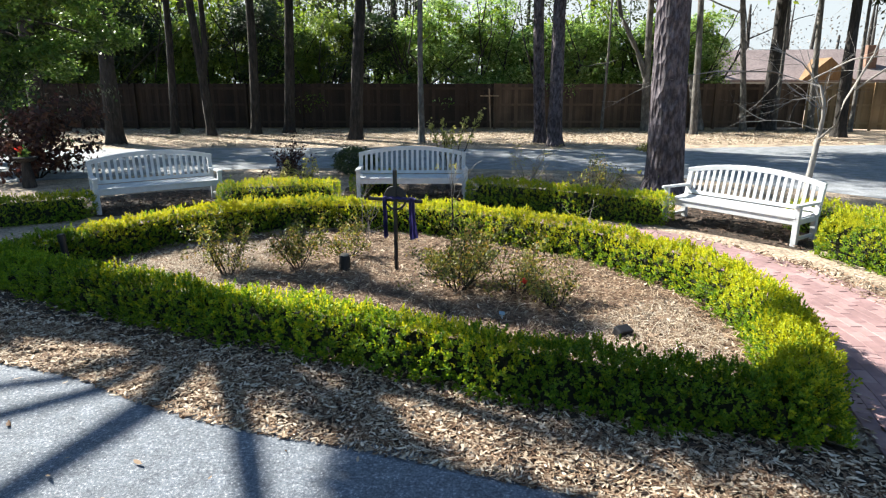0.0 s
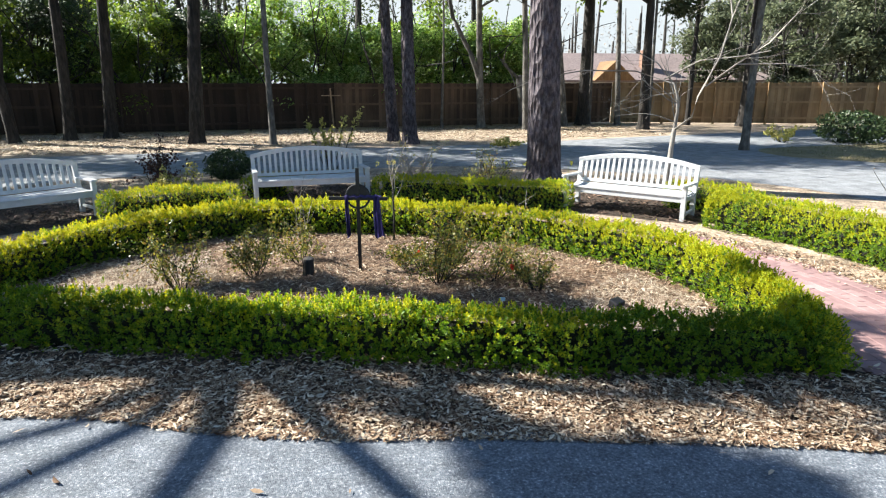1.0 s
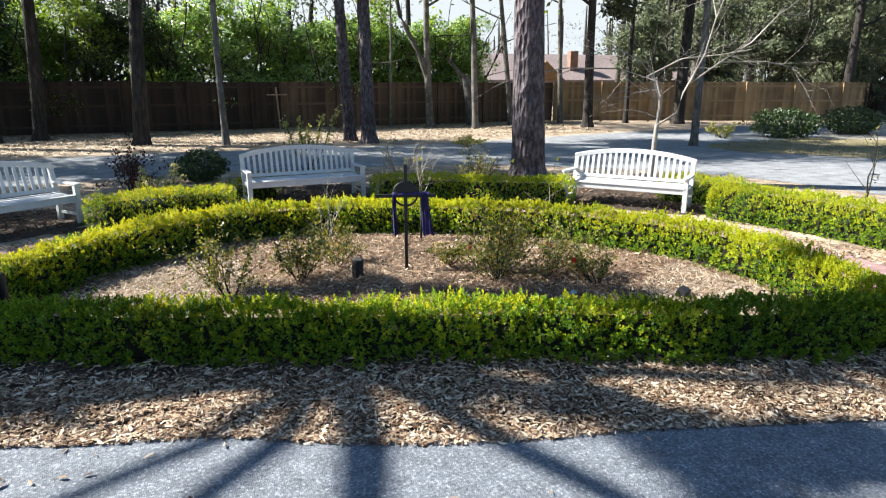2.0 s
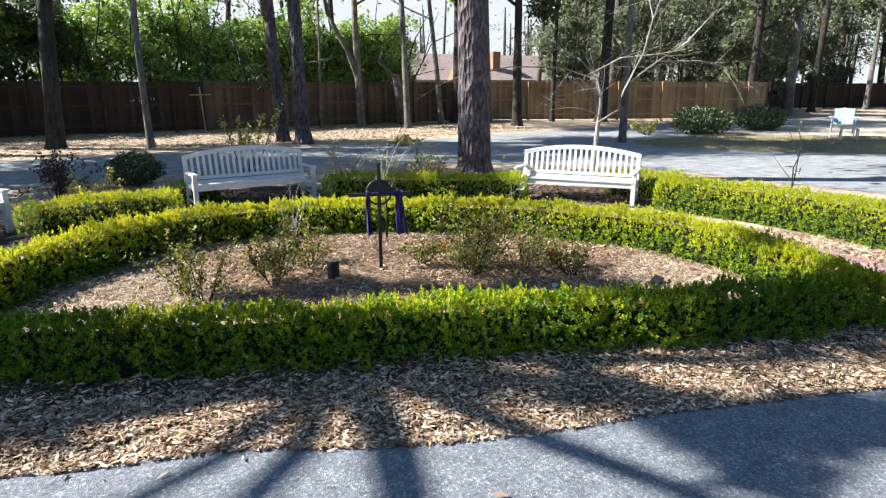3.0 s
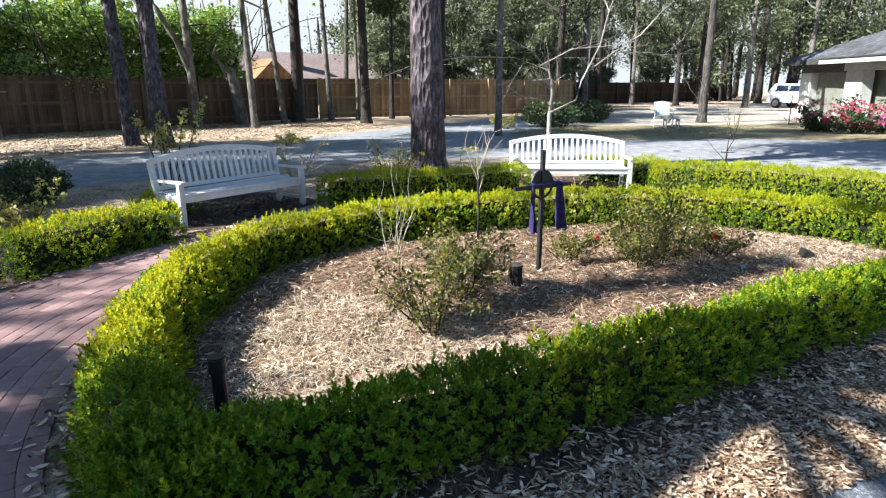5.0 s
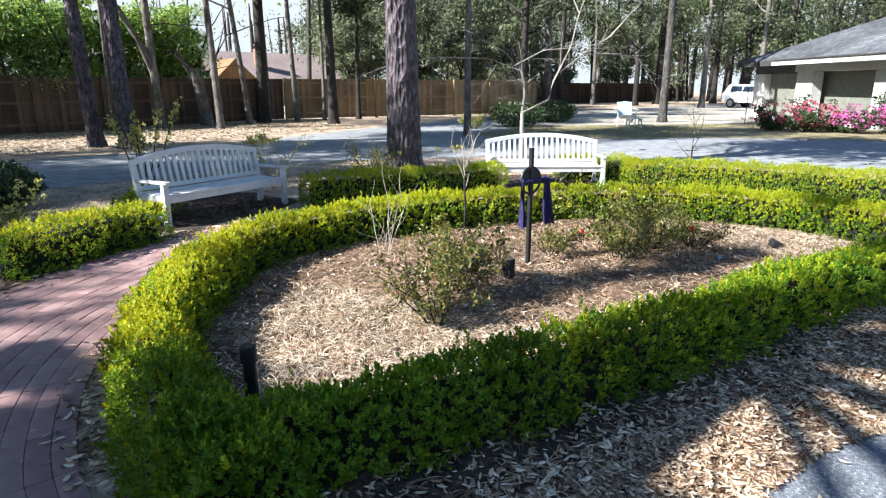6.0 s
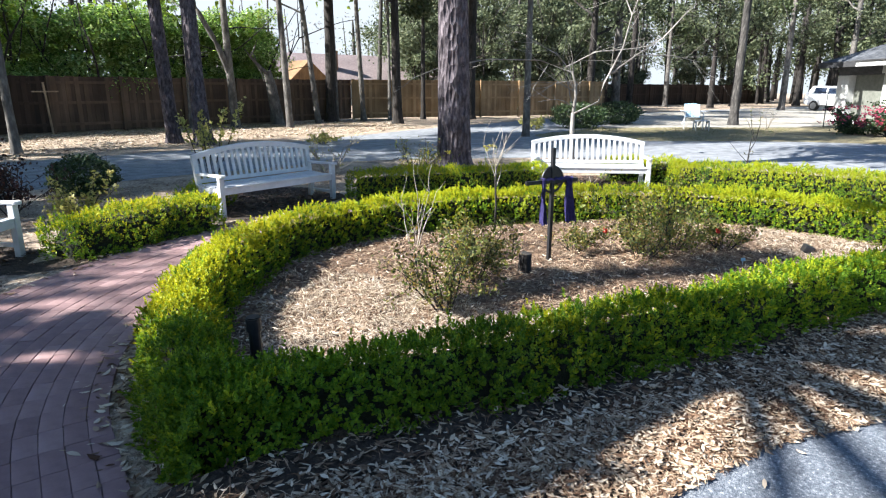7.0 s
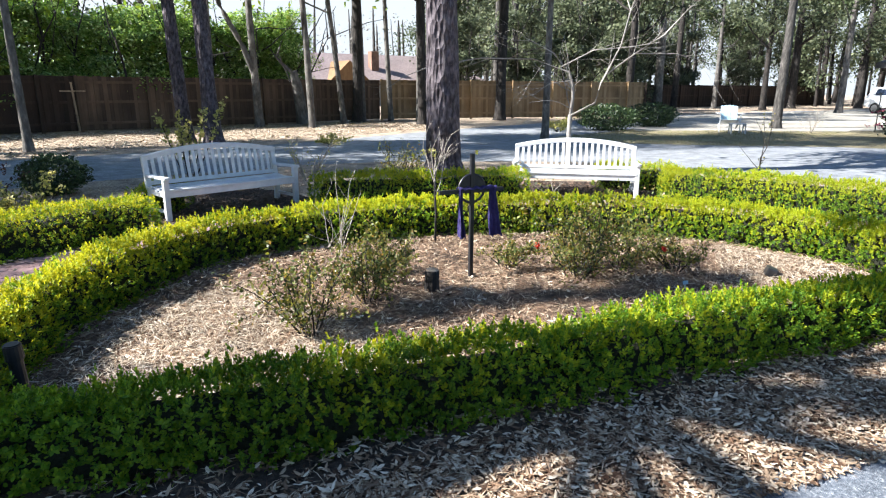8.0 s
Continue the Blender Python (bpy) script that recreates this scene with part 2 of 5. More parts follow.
def unit(a):
    return a / np.maximum(np.linalg.norm(a, axis=1, keepdims=True), 1e-9)


def leaves(name, p, nrm, size, rng, aspect=0.55, fold=0.35, jitter=0.7, along=None):
    """Small folded leaves at the points p, turned about the normals."""
    n = len(p)
    d = unit(nrm + rng.normal(0, jitter, (n, 3)))
    a = rng.normal(0, 1, (n, 3)) if along is None else along + rng.normal(0, 0.35, (n, 3))
    t = unit(np.cross(np.cross(d, a), d))
    b = np.cross(d, t)
    s = (size * rng.uniform(0.6, 1.4, n))[:, None]
    up = d * s * fold * 0.3
    v = np.stack([p - t * s * 0.5, p + b * s * aspect * 0.5 + up, p + t * s * 0.5, p - b * s * aspect * 0.5 + up], 1)
    return quads(name, v.reshape(-1, 3))


def ovals(name, p, t, d, size, aspect, fold=0.3, curl=0.0):
    """Rounded leaves of two faces creased along the midrib: centres p, long axes t, normals d, lengths size."""
    n = len(p)
    d = unit(d - t * np.sum(d * t, 1, keepdims=True))
    b = np.cross(d, t)
    s = np.broadcast_to(np.asarray(size, float), (n,))[:, None]
    w = s * np.broadcast_to(np.asarray(aspect, float), (n,))[:, None] * 0.5
    c = np.broadcast_to(np.asarray(curl, float), (n,))[:, None] * s * d
    fold = np.broadcast_to(np.asarray(fold, float), (n,))[:, None]
    v = np.stack([p - t * s * 0.5 + c, p - t * s * 0.14 + b * w * 0.92 + d * w * fold, p + t * s * 0.24 + b * w * 0.86 + d * w * fold,
                  p + t * s * 0.5 + c, p + t * s * 0.24 - b * w * 0.86 + d * w * fold, p - t * s * 0.14 - b * w * 0.92 + d * w * fold], 1).reshape(-1, 3)
    me = bpy.data.meshes.new(name)
    me.vertices.add(6 * n)
    me.vertices.foreach_set("co", np.ascontiguousarray(v, dtype=np.float32).ravel())
    me.loops.add(8 * n)
    me.loops.foreach_set("vertex_index", (np.array([0, 1, 2, 3, 0, 3, 4, 5])[None] + 6 * np.arange(n)[:, None]).astype(np.int32).ravel())
    me.polygons.add(2 * n)
    me.polygons.foreach_set("loop_start", np.arange(0, 8 * n, 4, dtype=np.int32))
    me.update(calc_edges=True)
    return me


def fallen(name, p, size, rng, aspect=0.34, tip=0.22):
    """Dry curled leaves lying about flat at the points p."""
    n = len(p)
    a = rng.uniform(0, 6.283, n)
    t = unit(np.column_stack([np.cos(a), np.sin(a), rng.normal(0, tip, n)]))
    d = unit(np.column_stack([rng.normal(0, tip * 1.3, (n, 2)), np.ones(n)]))
    return ovals(name, p, t, d, size * rng.uniform(0.5, 1.35, n), aspect * rng.uniform(0.7, 1.25, n), rng.uniform(-0.5, 0.7, n), rng.uniform(-0.08, 0.16, n))


def sprigs(name, p, axis, size, rng, count=8):
    """Rosettes of rounded leaves about short shoots that start at p along the axis."""
    n = len(p)
    axis = unit(axis)
    e1 = unit(np.cross(axis, rng.normal(0, 1, (n, 3))))
    e2 = np.cross(axis, e1)
    turn = rng.uniform(0, 6.283, n)
    fat = rng.uniform(0.75, 1.25, n)
    P, T, D, S = [], [], [], []
    for k in range(count):
        u = k / max(1, count - 1)
        a = turn + 2.4 * k + rng.normal(0, 0.25, n)
        out = e1 * np.cos(a)[:, None] + e2 * np.sin(a)[:, None]
        el = np.radians(26 + 50 * u) + rng.normal(0, 0.15, n)
        t = out * np.cos(el)[:, None] + axis * np.sin(el)[:, None]
        sz = size * fat * (1.08 - 0.35 * u) * rng.uniform(0.85, 1.15, n)
        P.append(p + axis * (size * 1.5 * u) + t * (sz * 0.55)[:, None])
        T.append(t)
        D.append(axis * np.cos(el)[:, None] - out * np.sin(el)[:, None])
        S.append(sz)
    return ovals(name, np.concatenate(P), np.concatenate(T), np.concatenate(D), np.concatenate(S), 0.52, 0.45, 0.06)


def tube(name, pts, radii, segs=8, rough=0.0, seed=1, rings=0):
    """A tapered, slightly uneven limb along the points."""
    pts = [Vector(p) for p in pts]
    if rings:
        k = np.linspace(0, len(pts) - 1, rings)
        old, oldr = pts, radii
        pts = [old[min(int(x), len(old) - 2)].lerp(old[min(int(x), len(old) - 2) + 1], x - min(int(x), len(old) - 2)) for x in k]
        radii = list(np.interp(k, range(len(oldr)), oldr))
    v, f = [], []
    for i, p in enumerate(pts):
        d = (pts[min(i + 1, len(pts) - 1)] - pts[max(i - 1, 0)]).normalized()
        side = d.orthogonal().normalized() if abs(d.z) < 0.9 else Vector((1, 0, 0)).cross(d).normalized()
        other = d.cross(side)
        for j in range(segs):
            a = 2 * math.pi * j / segs
            w = side * math.cos(a) + other * math.sin(a)
            r = radii[i]
            if rough:
                r *= 1 + rough * noise.noise((w * 1.7 + p * 0.45) * 2.0 + Vector((seed * 3.1, 0, 0))) + rough * 0.5 * noise.noise(w * 7 + p * 3.0)
            v.append(p + w * r)
    for i in range(len(pts) - 1):
        for j in range(segs):
            a, b = i * segs + j, i * segs + (j + 1) % segs
            f.append((a, b, b + segs, a + segs))
    f.append(tuple(range(segs))[::-1])
    f.append(tuple(range(len(v) - segs, len(v))))
    me = bpy.data.meshes.new(name)
    me.from_pydata(v, [], f)
    return smooth(me)


def add_box(bm, size, m, bevel=0.0):
    """A bevelled board into bm: size along x, y, z, centred on the pose m."""
    r = bmesh.ops.create_cube(bm, size=1.0, matrix=m @ Matrix.Diagonal((*size, 1)))
    if bevel:
        es = list({e for v in r["verts"] for e in v.link_edges})
        bmesh.ops.bevel(bm, geom=es, offset=bevel, segments=2, affect="EDGES", profile=0.6)


def board(name, size, m, material, parent=None, bevel=0.004, label=""):
    bm = bmesh.new()
    add_box(bm, size, m, bevel)
    return part(name, bm, material, parent, label)


def cyl(bm, r1, r2, h, m, segs=16, bevel=0.0):
    r = bmesh.ops.create_cone(bm, cap_ends=True, segments=segs, radius1=r1, radius2=r2, depth=h, matrix=m)
    if bevel:
        es = [e for e in {e for v in r["verts"] for e in v.link_edges} if e.calc_face_angle(0) > 0.8]
        bmesh.ops.bevel(bm, geom=es, offset=bevel, segments=2, affect="EDGES")


def curve(points, step=0.1, closed=False):
    """Points of a smooth line through the given ones, evenly spaced."""
    p = np.array(points, float)
    n = len(p)
    out = []
    for i in range(n if closed else n - 1):
        g = [p[(i + k) % n] if closed else p[min(max(i + k, 0), n - 1)] for k in (-1, 0, 1, 2)]
        for t in np.linspace(0, 1, 24, endpoint=False):
            out.append(0.5 * (2 * g[1] + (g[2] - g[0]) * t + (2 * g[0] - 5 * g[1] + 4 * g[2] - g[3]) * t * t + (3 * g[1] - g[0] - 3 * g[2] + g[3]) * t ** 3))
    out.append(p[0] if closed else p[-1])
    out = np.array(out)
    s = np.concatenate([[0], np.cumsum(np.linalg.norm(np.diff(out, axis=0), axis=1))])
    k = np.linspace(0, s[-1], max(2, int(s[-1] / step) + 1))
    return np.stack([np.interp(k, s, out[:, c]) for c in range(out.shape[1])], 1), k


def sides(path):
    d = np.gradient(path, axis=0)
    d /= np.linalg.norm(d, axis=1, keepdims=True)
    return d, np.stack([-d[:, 1], d[:, 0]], 1)


def inside(q, poly):
    """Which of the points q lie inside the outline."""
    x, y = q[:, 0], q[:, 1]
    r = np.zeros(len(q), bool)
    j = len(poly) - 1
    for i in range(len(poly)):
        (xi, yi), (xj, yj) = poly[i], poly[j]
        if yi != yj:
            r ^= ((yi > y) != (yj > y)) & (x < (xj - xi) * (y - yi) / (yj - yi) + xi)
        j = i
    return r


def spread(poly, n, rng):
    """n random places inside the outline."""
    poly = np.array(poly)
    lo, hi = poly.min(0), poly.max(0)
    out = np.zeros((0, 2))
    while len(out) < n:
        q = rng.uniform(lo, hi, (n * 2, 2))
        out = np.concatenate([out, q[inside(q, poly)]])
    return out[:n]


def sheet(name, poly, z, material, label, category, kind="structure"):
    """A flat piece of ground with the given outline."""
    bm = bmesh.new()
    f = bm.faces.new([bm.verts.new((x, y, z)) for x, y in poly])
    bmesh.ops.triangulate(bm, faces=[f])
    bmesh.ops.recalc_face_normals(bm, faces=bm.faces)
    if sum(f.normal.z for f in bm.faces) < 0:
        bmesh.ops.reverse_faces(bm, faces=bm.faces)
    return tagged(part(name, bm, material), label, category, kind=kind)


def blobs(n, centre, radii, rng, lump=0.35, shell=0.55):
    """Points and outward normals in a lumpy ellipsoid shell."""
    d = unit(rng.normal(0, 1, (n, 3)))
    c = np.array(centre)
    k = np.array([noise.noise(Vector(x * 2.3 + c * 0.7)) + 0.5 * noise.noise(Vector(x * 6.0 + c)) for x in d])
    r = (1 + lump * k) * rng.uniform(shell, 1.0, n) ** 0.5
    return c + d * np.array(radii) * r[:, None], d


# ---- ground and roads ----
EDGE = [(3.6, 1.35), (2.2, 2.0), (1.2, 2.46), (0.2, 2.86), (-0.5, 3.12), (-1.15, 3.32), (-1.8, 3.6), (-2.4, 3.93), (-3.1, 4.17), (-4.0, 4.55), (-5.0, 5.0), (-6.6, 5.6)]
FACE = [(2.35, 2.62), (0.77, 3.18), (-0.6, 3.83), (-1.78, 4.33), (-2.7, 4.72), (-3.6, 5.16), (-4.45, 5.55)]
FRONT = [(1.9, 3.05), (0.86, 3.37), (-0.51, 4.02), (-1.69, 4.52), (-2.61, 4.92), (-3.5, 5.36), (-4.0, 5.64), (-4.3, 5.82)]
BACK = [(2.03, 3.15), (2.2, 3.47), (2.39, 3.9), (2.55, 4.5), (2.49, 5.4), (2.12, 6.2), (1.5, 6.98), (0.7, 7.62), (-0.1, 8.05), (-0.85, 8.3), (-1.65, 8.36), (-2.45, 8.12), (-3.15, 7.66), (-3.68, 7.05), (-4.04, 6.4), (-4.24, 5.72)]
PATH = [(3.0, 1.64), (3.05, 2.6), (3.3, 3.6), (3.45, 4.5), (3.41, 5.5), (3.17, 6.55), (2.58, 7.5), (1.68, 8.22), (0.75, 8.76), (-0.2, 9.16), (-1.1, 9.28), (-1.95, 9.2), (-2.85, 8.95), (-3.72, 8.52), (-4.45, 7.83), (-4.98, 6.95), (-5.27, 6.03), (-5.5, 5.2)]
sheet("ground", [(-400, -200), (400, -200), (400, 600), (-400, 600)], 0.0, STRAW, "pine straw and dry leaves over bare ground", "ground")
edge_line, _ = curve(EDGE, 0.12)
edge_line += np.array([[0.05 * noise.noise((x * 2.1, y * 2.1, 0)) + 0.03 * noise.noise((x * 7, y * 7, 3)) for k in (0, 1)] for x, y in edge_line])
sheet("driveway", [(60, -30), (60, -22), (12, -3)] + [tuple(p) for p in edge_line] + [(-10, 6.6), (-40, 9), (-40, -30)], 0.006, ASPHALT, "grey speckled asphalt driveway with tree shadows", "driveway")
near_side, _ = curve([(-60, 5), (-15, 10.6), (-8.3, 12.7), (-4, 14.6), (1.6, 14.4), (4.5, 13.5), (6.0, 12.3), (7.6, 10.8), (8.4, 9.0), (8.8, 6.3), (9.4, 4), (10.2, 0), (11, -10)], 0.4)
far_side, _ = curve([(60, 15), (45, 18.6), (35, 20.2), (28, 20.6), (20, 20.6), (13.2, 20.1), (9.35, 19.5), (3.8, 18.9), (-3.8, 19.4), (-9.9, 19), (-25, 17.5), (-60, 13)], 0.4)
wob = lambda pts, z: [(x + 0.12 * noise.noise((x * 0.9, y * 0.9, z)), y + 0.12 * noise.noise((x * 0.9, y * 0.9, z + 5))) for x, y in pts]
sheet("road", wob(near_side, 1) + [(60, -10)] + wob(far_side, 3), 0.006, ROAD, "worn asphalt road that forks round a grass island", "road")
LAWN = [(60, -9), (19.5, -9), (18.2, 0), (17.2, 5.5), (16.2, 8.0), (14.2, 10.3), (13.2, 11.9), (12.3, 13.6), (13.4, 15.2), (17, 15.3), (20.5, 15.5), (27, 14.5), (36, 12.3), (60, 6)]
LAWN = wob(curve(LAWN[1:], 0.4)[0], 2) + [LAWN[0]]
sheet("lawn", LAWN, 0.012, GRASS, "dry tan grass verge with some green blades", "grass")
rng = np.random.default_rng(3)
sheet("gravel_lot", wob(curve([(18.3, 15.0), (22.0, 17.2), (26, 19.2), (36, 19.4), (50, 16.2), (60, 13), (60, 3.0), (44, 4.0), (34, 6.5), (28.0, 8.1), (24.2, 9.3), (21.2, 12.6), (18.3, 15.0)], 0.6)[0][:-1], 7), 0.018, GRAVEL, "pale sandy gravel lot in full sun", "gravel")
q = spread([(13, 9), (40, 9), (40, 16), (13, 16)], 15000, rng)
q = q[inside(q, LAWN) & ~inside(q, [(18.3, 15.0), (26, 19.2), (60, 19), (60, 3.0), (34, 6.5), (28.0, 8.1), (24.2, 9.3), (21.2, 12.6)])]
p3 = np.column_stack([q, np.full(len(q), 0.045)])
tagged(part("grass", leaves("grass", p3 - np.array([0, 0, 0.015]), np.tile([1.0, 0, 0], (len(q), 1)), 0.07, rng, 0.14, 0.2, 0.8, np.tile([0, 0, 1.0], (len(q), 1))), BLADE), "short dry grass blades over the verge", "grass", kind="stuff")

# the raised bed of leaf litter before the hedge
a, _ = curve(EDGE, 0.1)
b, _ = curve(FACE, 0.1)
v, f, NU, NV = [], [], 120, 10
for i in range(NU):
    u = i / (NU - 1)
    pa, pb = a[int(u * (len(a) - 1))], b[int(u * (len(b) - 1))]
    pb = pb + (pb - pa) / max(np.linalg.norm(pb - pa), 0.1) * 0.5
    for j in range(NV):
        w = j / (NV - 1)
        x, y = pa + (pb - pa) * w
        z = 0.008 + 0.10 * min(1, w * 1.5) ** 0.8 + (0.03 * noise.noise((x * 3, y * 3, 0)) if 0 < j else 0)
        v.append((x, y, z))
for i in range(NU - 1):
    for j in range(NV - 1):
        k = i * NV + j
        f.append((k, k + NV, k + NV + 1, k + 1))
me = bpy.data.meshes.new("leaf_litter_bed")
me.from_pydata(v, [], f)
tagged(part("leaf_litter_bed", smooth(me), SOIL), "low mound of brown leaf mould before the hedge", "ground", kind="structure")
bed = np.array(v).reshape(NU, NV, 3)

# the planted island inside the hedge
ring = np.concatenate([curve(FRONT, 0.12)[0], curve(BACK, 0.12)[0][::-1]])


def island_z(x, y):
    return 0.035 + 0.03 * noise.noise((x * 1.3, y * 1.3, 2)) + 0.012 * noise.noise((x * 6, y * 6, 2))


bm = bmesh.new()
cells = {}
for i in range(-48, 30):
    for j in range(28, 88):
        x, y = i * 0.1, j * 0.1
        if inside(np.array([[x, y]]), ring)[0]:
            for c in ((i, j), (i + 1, j), (i + 1, j + 1), (i, j + 1)):
                if c not in cells:
                    cells[c] = bm.verts.new((c[0] * 0.1, c[1] * 0.1, island_z(c[0] * 0.1, c[1] * 0.1)))
            bm.faces.new([cells[c] for c in ((i, j), (i + 1, j), (i + 1, j + 1), (i, j + 1))])
tagged(part("mulch_bed", bm, BEDMULCH), "straw and bark mulch bed inside the hedge", "ground", kind="structure")

# ---- loose leaves and straw ----
rng = np.random.default_rng(11)
n = 92000
i, w = rng.integers(0, NU - 1, n), rng.uniform(-0.10, 0.85, n)
fi = w * (NV - 1)
j = np.clip(fi.astype(int), 0, NV - 2)
p = bed[i, j] + (bed[i, j + 1] - bed[i, j]) * (fi - j)[:, None] + (bed[i + 1, j] - bed[i, j]) * rng.uniform(0, 1, (n, 1))
p[:, 2] = np.maximum(p[:, 2], 0.006) + rng.uniform(0.004, 0.022, n)
keep = rng.uniform(0, 1, n) > np.where(p[:, 0] < -1.3, 0.88, 0.72) * np.clip((w - 0.34) / 0.26, 0, 1)
p = p[keep]
n = len(p)
tagged(part("leaf_litter", fallen("leaf_litter", p[16000:], 0.045, rng, 0.30, 0.17), LITTER), "dry tan oak leaves lying before the hedge", "leaf litter", kind="stuff")
tagged(part("litter_straw", leaves("litter_straw", p[:16000], np.tile([0, 0, 1.0], (16000, 1)), 0.085, rng, 0.04, 0.3, 0.2), NEEDLE), "thin pine needles among the fallen leaves", "straw", kind="stuff")
n = 620
q = spread([(-7, 1), (-6, 5.2), (3.2, 1.5), (2.5, -0.5)], n, rng)
near_edge = np.array([np.min(np.hypot(*(edge_line - x).T)) for x in q])
q = q[rng.uniform(0, 1, n) < np.exp(-near_edge * 2.2) + 0.10]
q = q[~inside(q, np.concatenate([edge_line, [(-6.6, 9), (3.6, 9)]]))]
p = np.column_stack([q, np.full(len(q), 0.018)])
tagged(part("scattered_leaves", fallen("scattered_leaves", p, 0.062, rng), LITTER), "few dry leaves on the asphalt", "leaf litter", kind="stuff")
n = 44000
q = spread(ring, n, rng)
z = np.array([island_z(x, y) for x, y in q]) + rng.uniform(0.002, 0.02, n)
p = np.column_stack([q, z])
drift = np.array([noise.noise((x * 1.1, y * 1.1, 7)) + 0.5 * noise.noise((x * 3.5, y * 3.5, 9)) for x, y in q])
p = p[np.argsort(drift > rng.normal(-0.12, 0.22, n), kind="stable")]
up = np.tile([0, 0, 1.0], (n, 1))
tagged(part("mulch_leaves", fallen("mulch_leaves", p[::7], 0.050, rng, 0.30, 0.3), LITTER), "dry leaf fragments over the island bed", "leaf litter", kind="stuff")
tagged(part("mulch_straw", leaves("mulch_straw", p[9500:], up[9500:], 0.11, rng, 0.035, 0.3, 0.25), NEEDLE), "loose pale pine straw over the island bed", "straw", kind="stuff")
q = np.concatenate([spread([(-3.75, 6.1), (-2.6, 5.45), (-1.9, 5.2), (-1.9, 6.6), (-2.0, 7.5), (-3.0, 7.3)], 8500, rng), spread([(0.9, 3.9), (1.9, 3.6), (2.2, 4.4), (2.1, 5.3), (1.3, 4.9)], 3800, rng)])
p = np.column_stack([q, np.array([island_z(x, y) for x, y in q]) + rng.uniform(0.01, 0.03, len(q))])
tagged(part("pale_straw", leaves("pale_straw", p, np.tile([0, 0, 1.0], (len(q), 1)), 0.08, rng, 0.045, 0.4, 0.35), PALESTRAW), "pale straw over parts of the island bed", "straw", kind="stuff")
BENCHES = ((-4.42, 9.80, 34), (-0.47, 10.52, 1.5), (3.80, 8.10, -54))
q = np.concatenate([spread([(3.6, 7.2), (4.1, 6.7), (5.0, 4.3), (5.2, 2), (4.2, 2), (4.1, 4.8)], 2600, rng),
                    spread([(-8, 11), (-5, 8.2), (-4.2, 9.2), (-3, 9.9), (-1.5, 10), (0.4, 10.1), (3, 8.3), (5, 8.6), (7, 9.8), (5, 12.4), (1, 13.8), (-4, 14)], 9000, rng)])
# Straw is kept off the darkened mulch below the benches and hedge.
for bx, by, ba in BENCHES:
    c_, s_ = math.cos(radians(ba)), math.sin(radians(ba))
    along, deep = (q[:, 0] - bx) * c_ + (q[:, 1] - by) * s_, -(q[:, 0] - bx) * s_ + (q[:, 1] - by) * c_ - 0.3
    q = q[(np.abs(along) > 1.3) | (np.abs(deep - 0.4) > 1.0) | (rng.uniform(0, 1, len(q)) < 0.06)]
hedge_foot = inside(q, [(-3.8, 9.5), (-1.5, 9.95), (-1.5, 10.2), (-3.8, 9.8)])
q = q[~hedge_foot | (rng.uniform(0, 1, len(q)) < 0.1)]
p = np.column_stack([q, rng.uniform(0.004, 0.02, len(q))])
tagged(part("path_side_straw", leaves("path_side_straw", p, np.tile([0, 0, 1.0], (len(q), 1)), 0.11, rng, 0.09, 0.3, 0.3), NEEDLE), "pale straw and leaf bits round the benches", "straw", kind="stuff")
q = spread([(-16, 19.6), (14, 20.5), (15.5, 27), (-16, 27.2)], 22000, rng)
p = np.column_stack([q, rng.uniform(0.004, 0.03, len(q))])
tagged(part("fence_side_leaves", leaves("fence_side_leaves", p, np.tile([0, 0, 1.0], (len(q), 1)), 0.10, rng, 0.30, 0.5, 0.22), PALESTRAW), "dry leaves between the road and the fence", "leaf litter", kind="stuff")


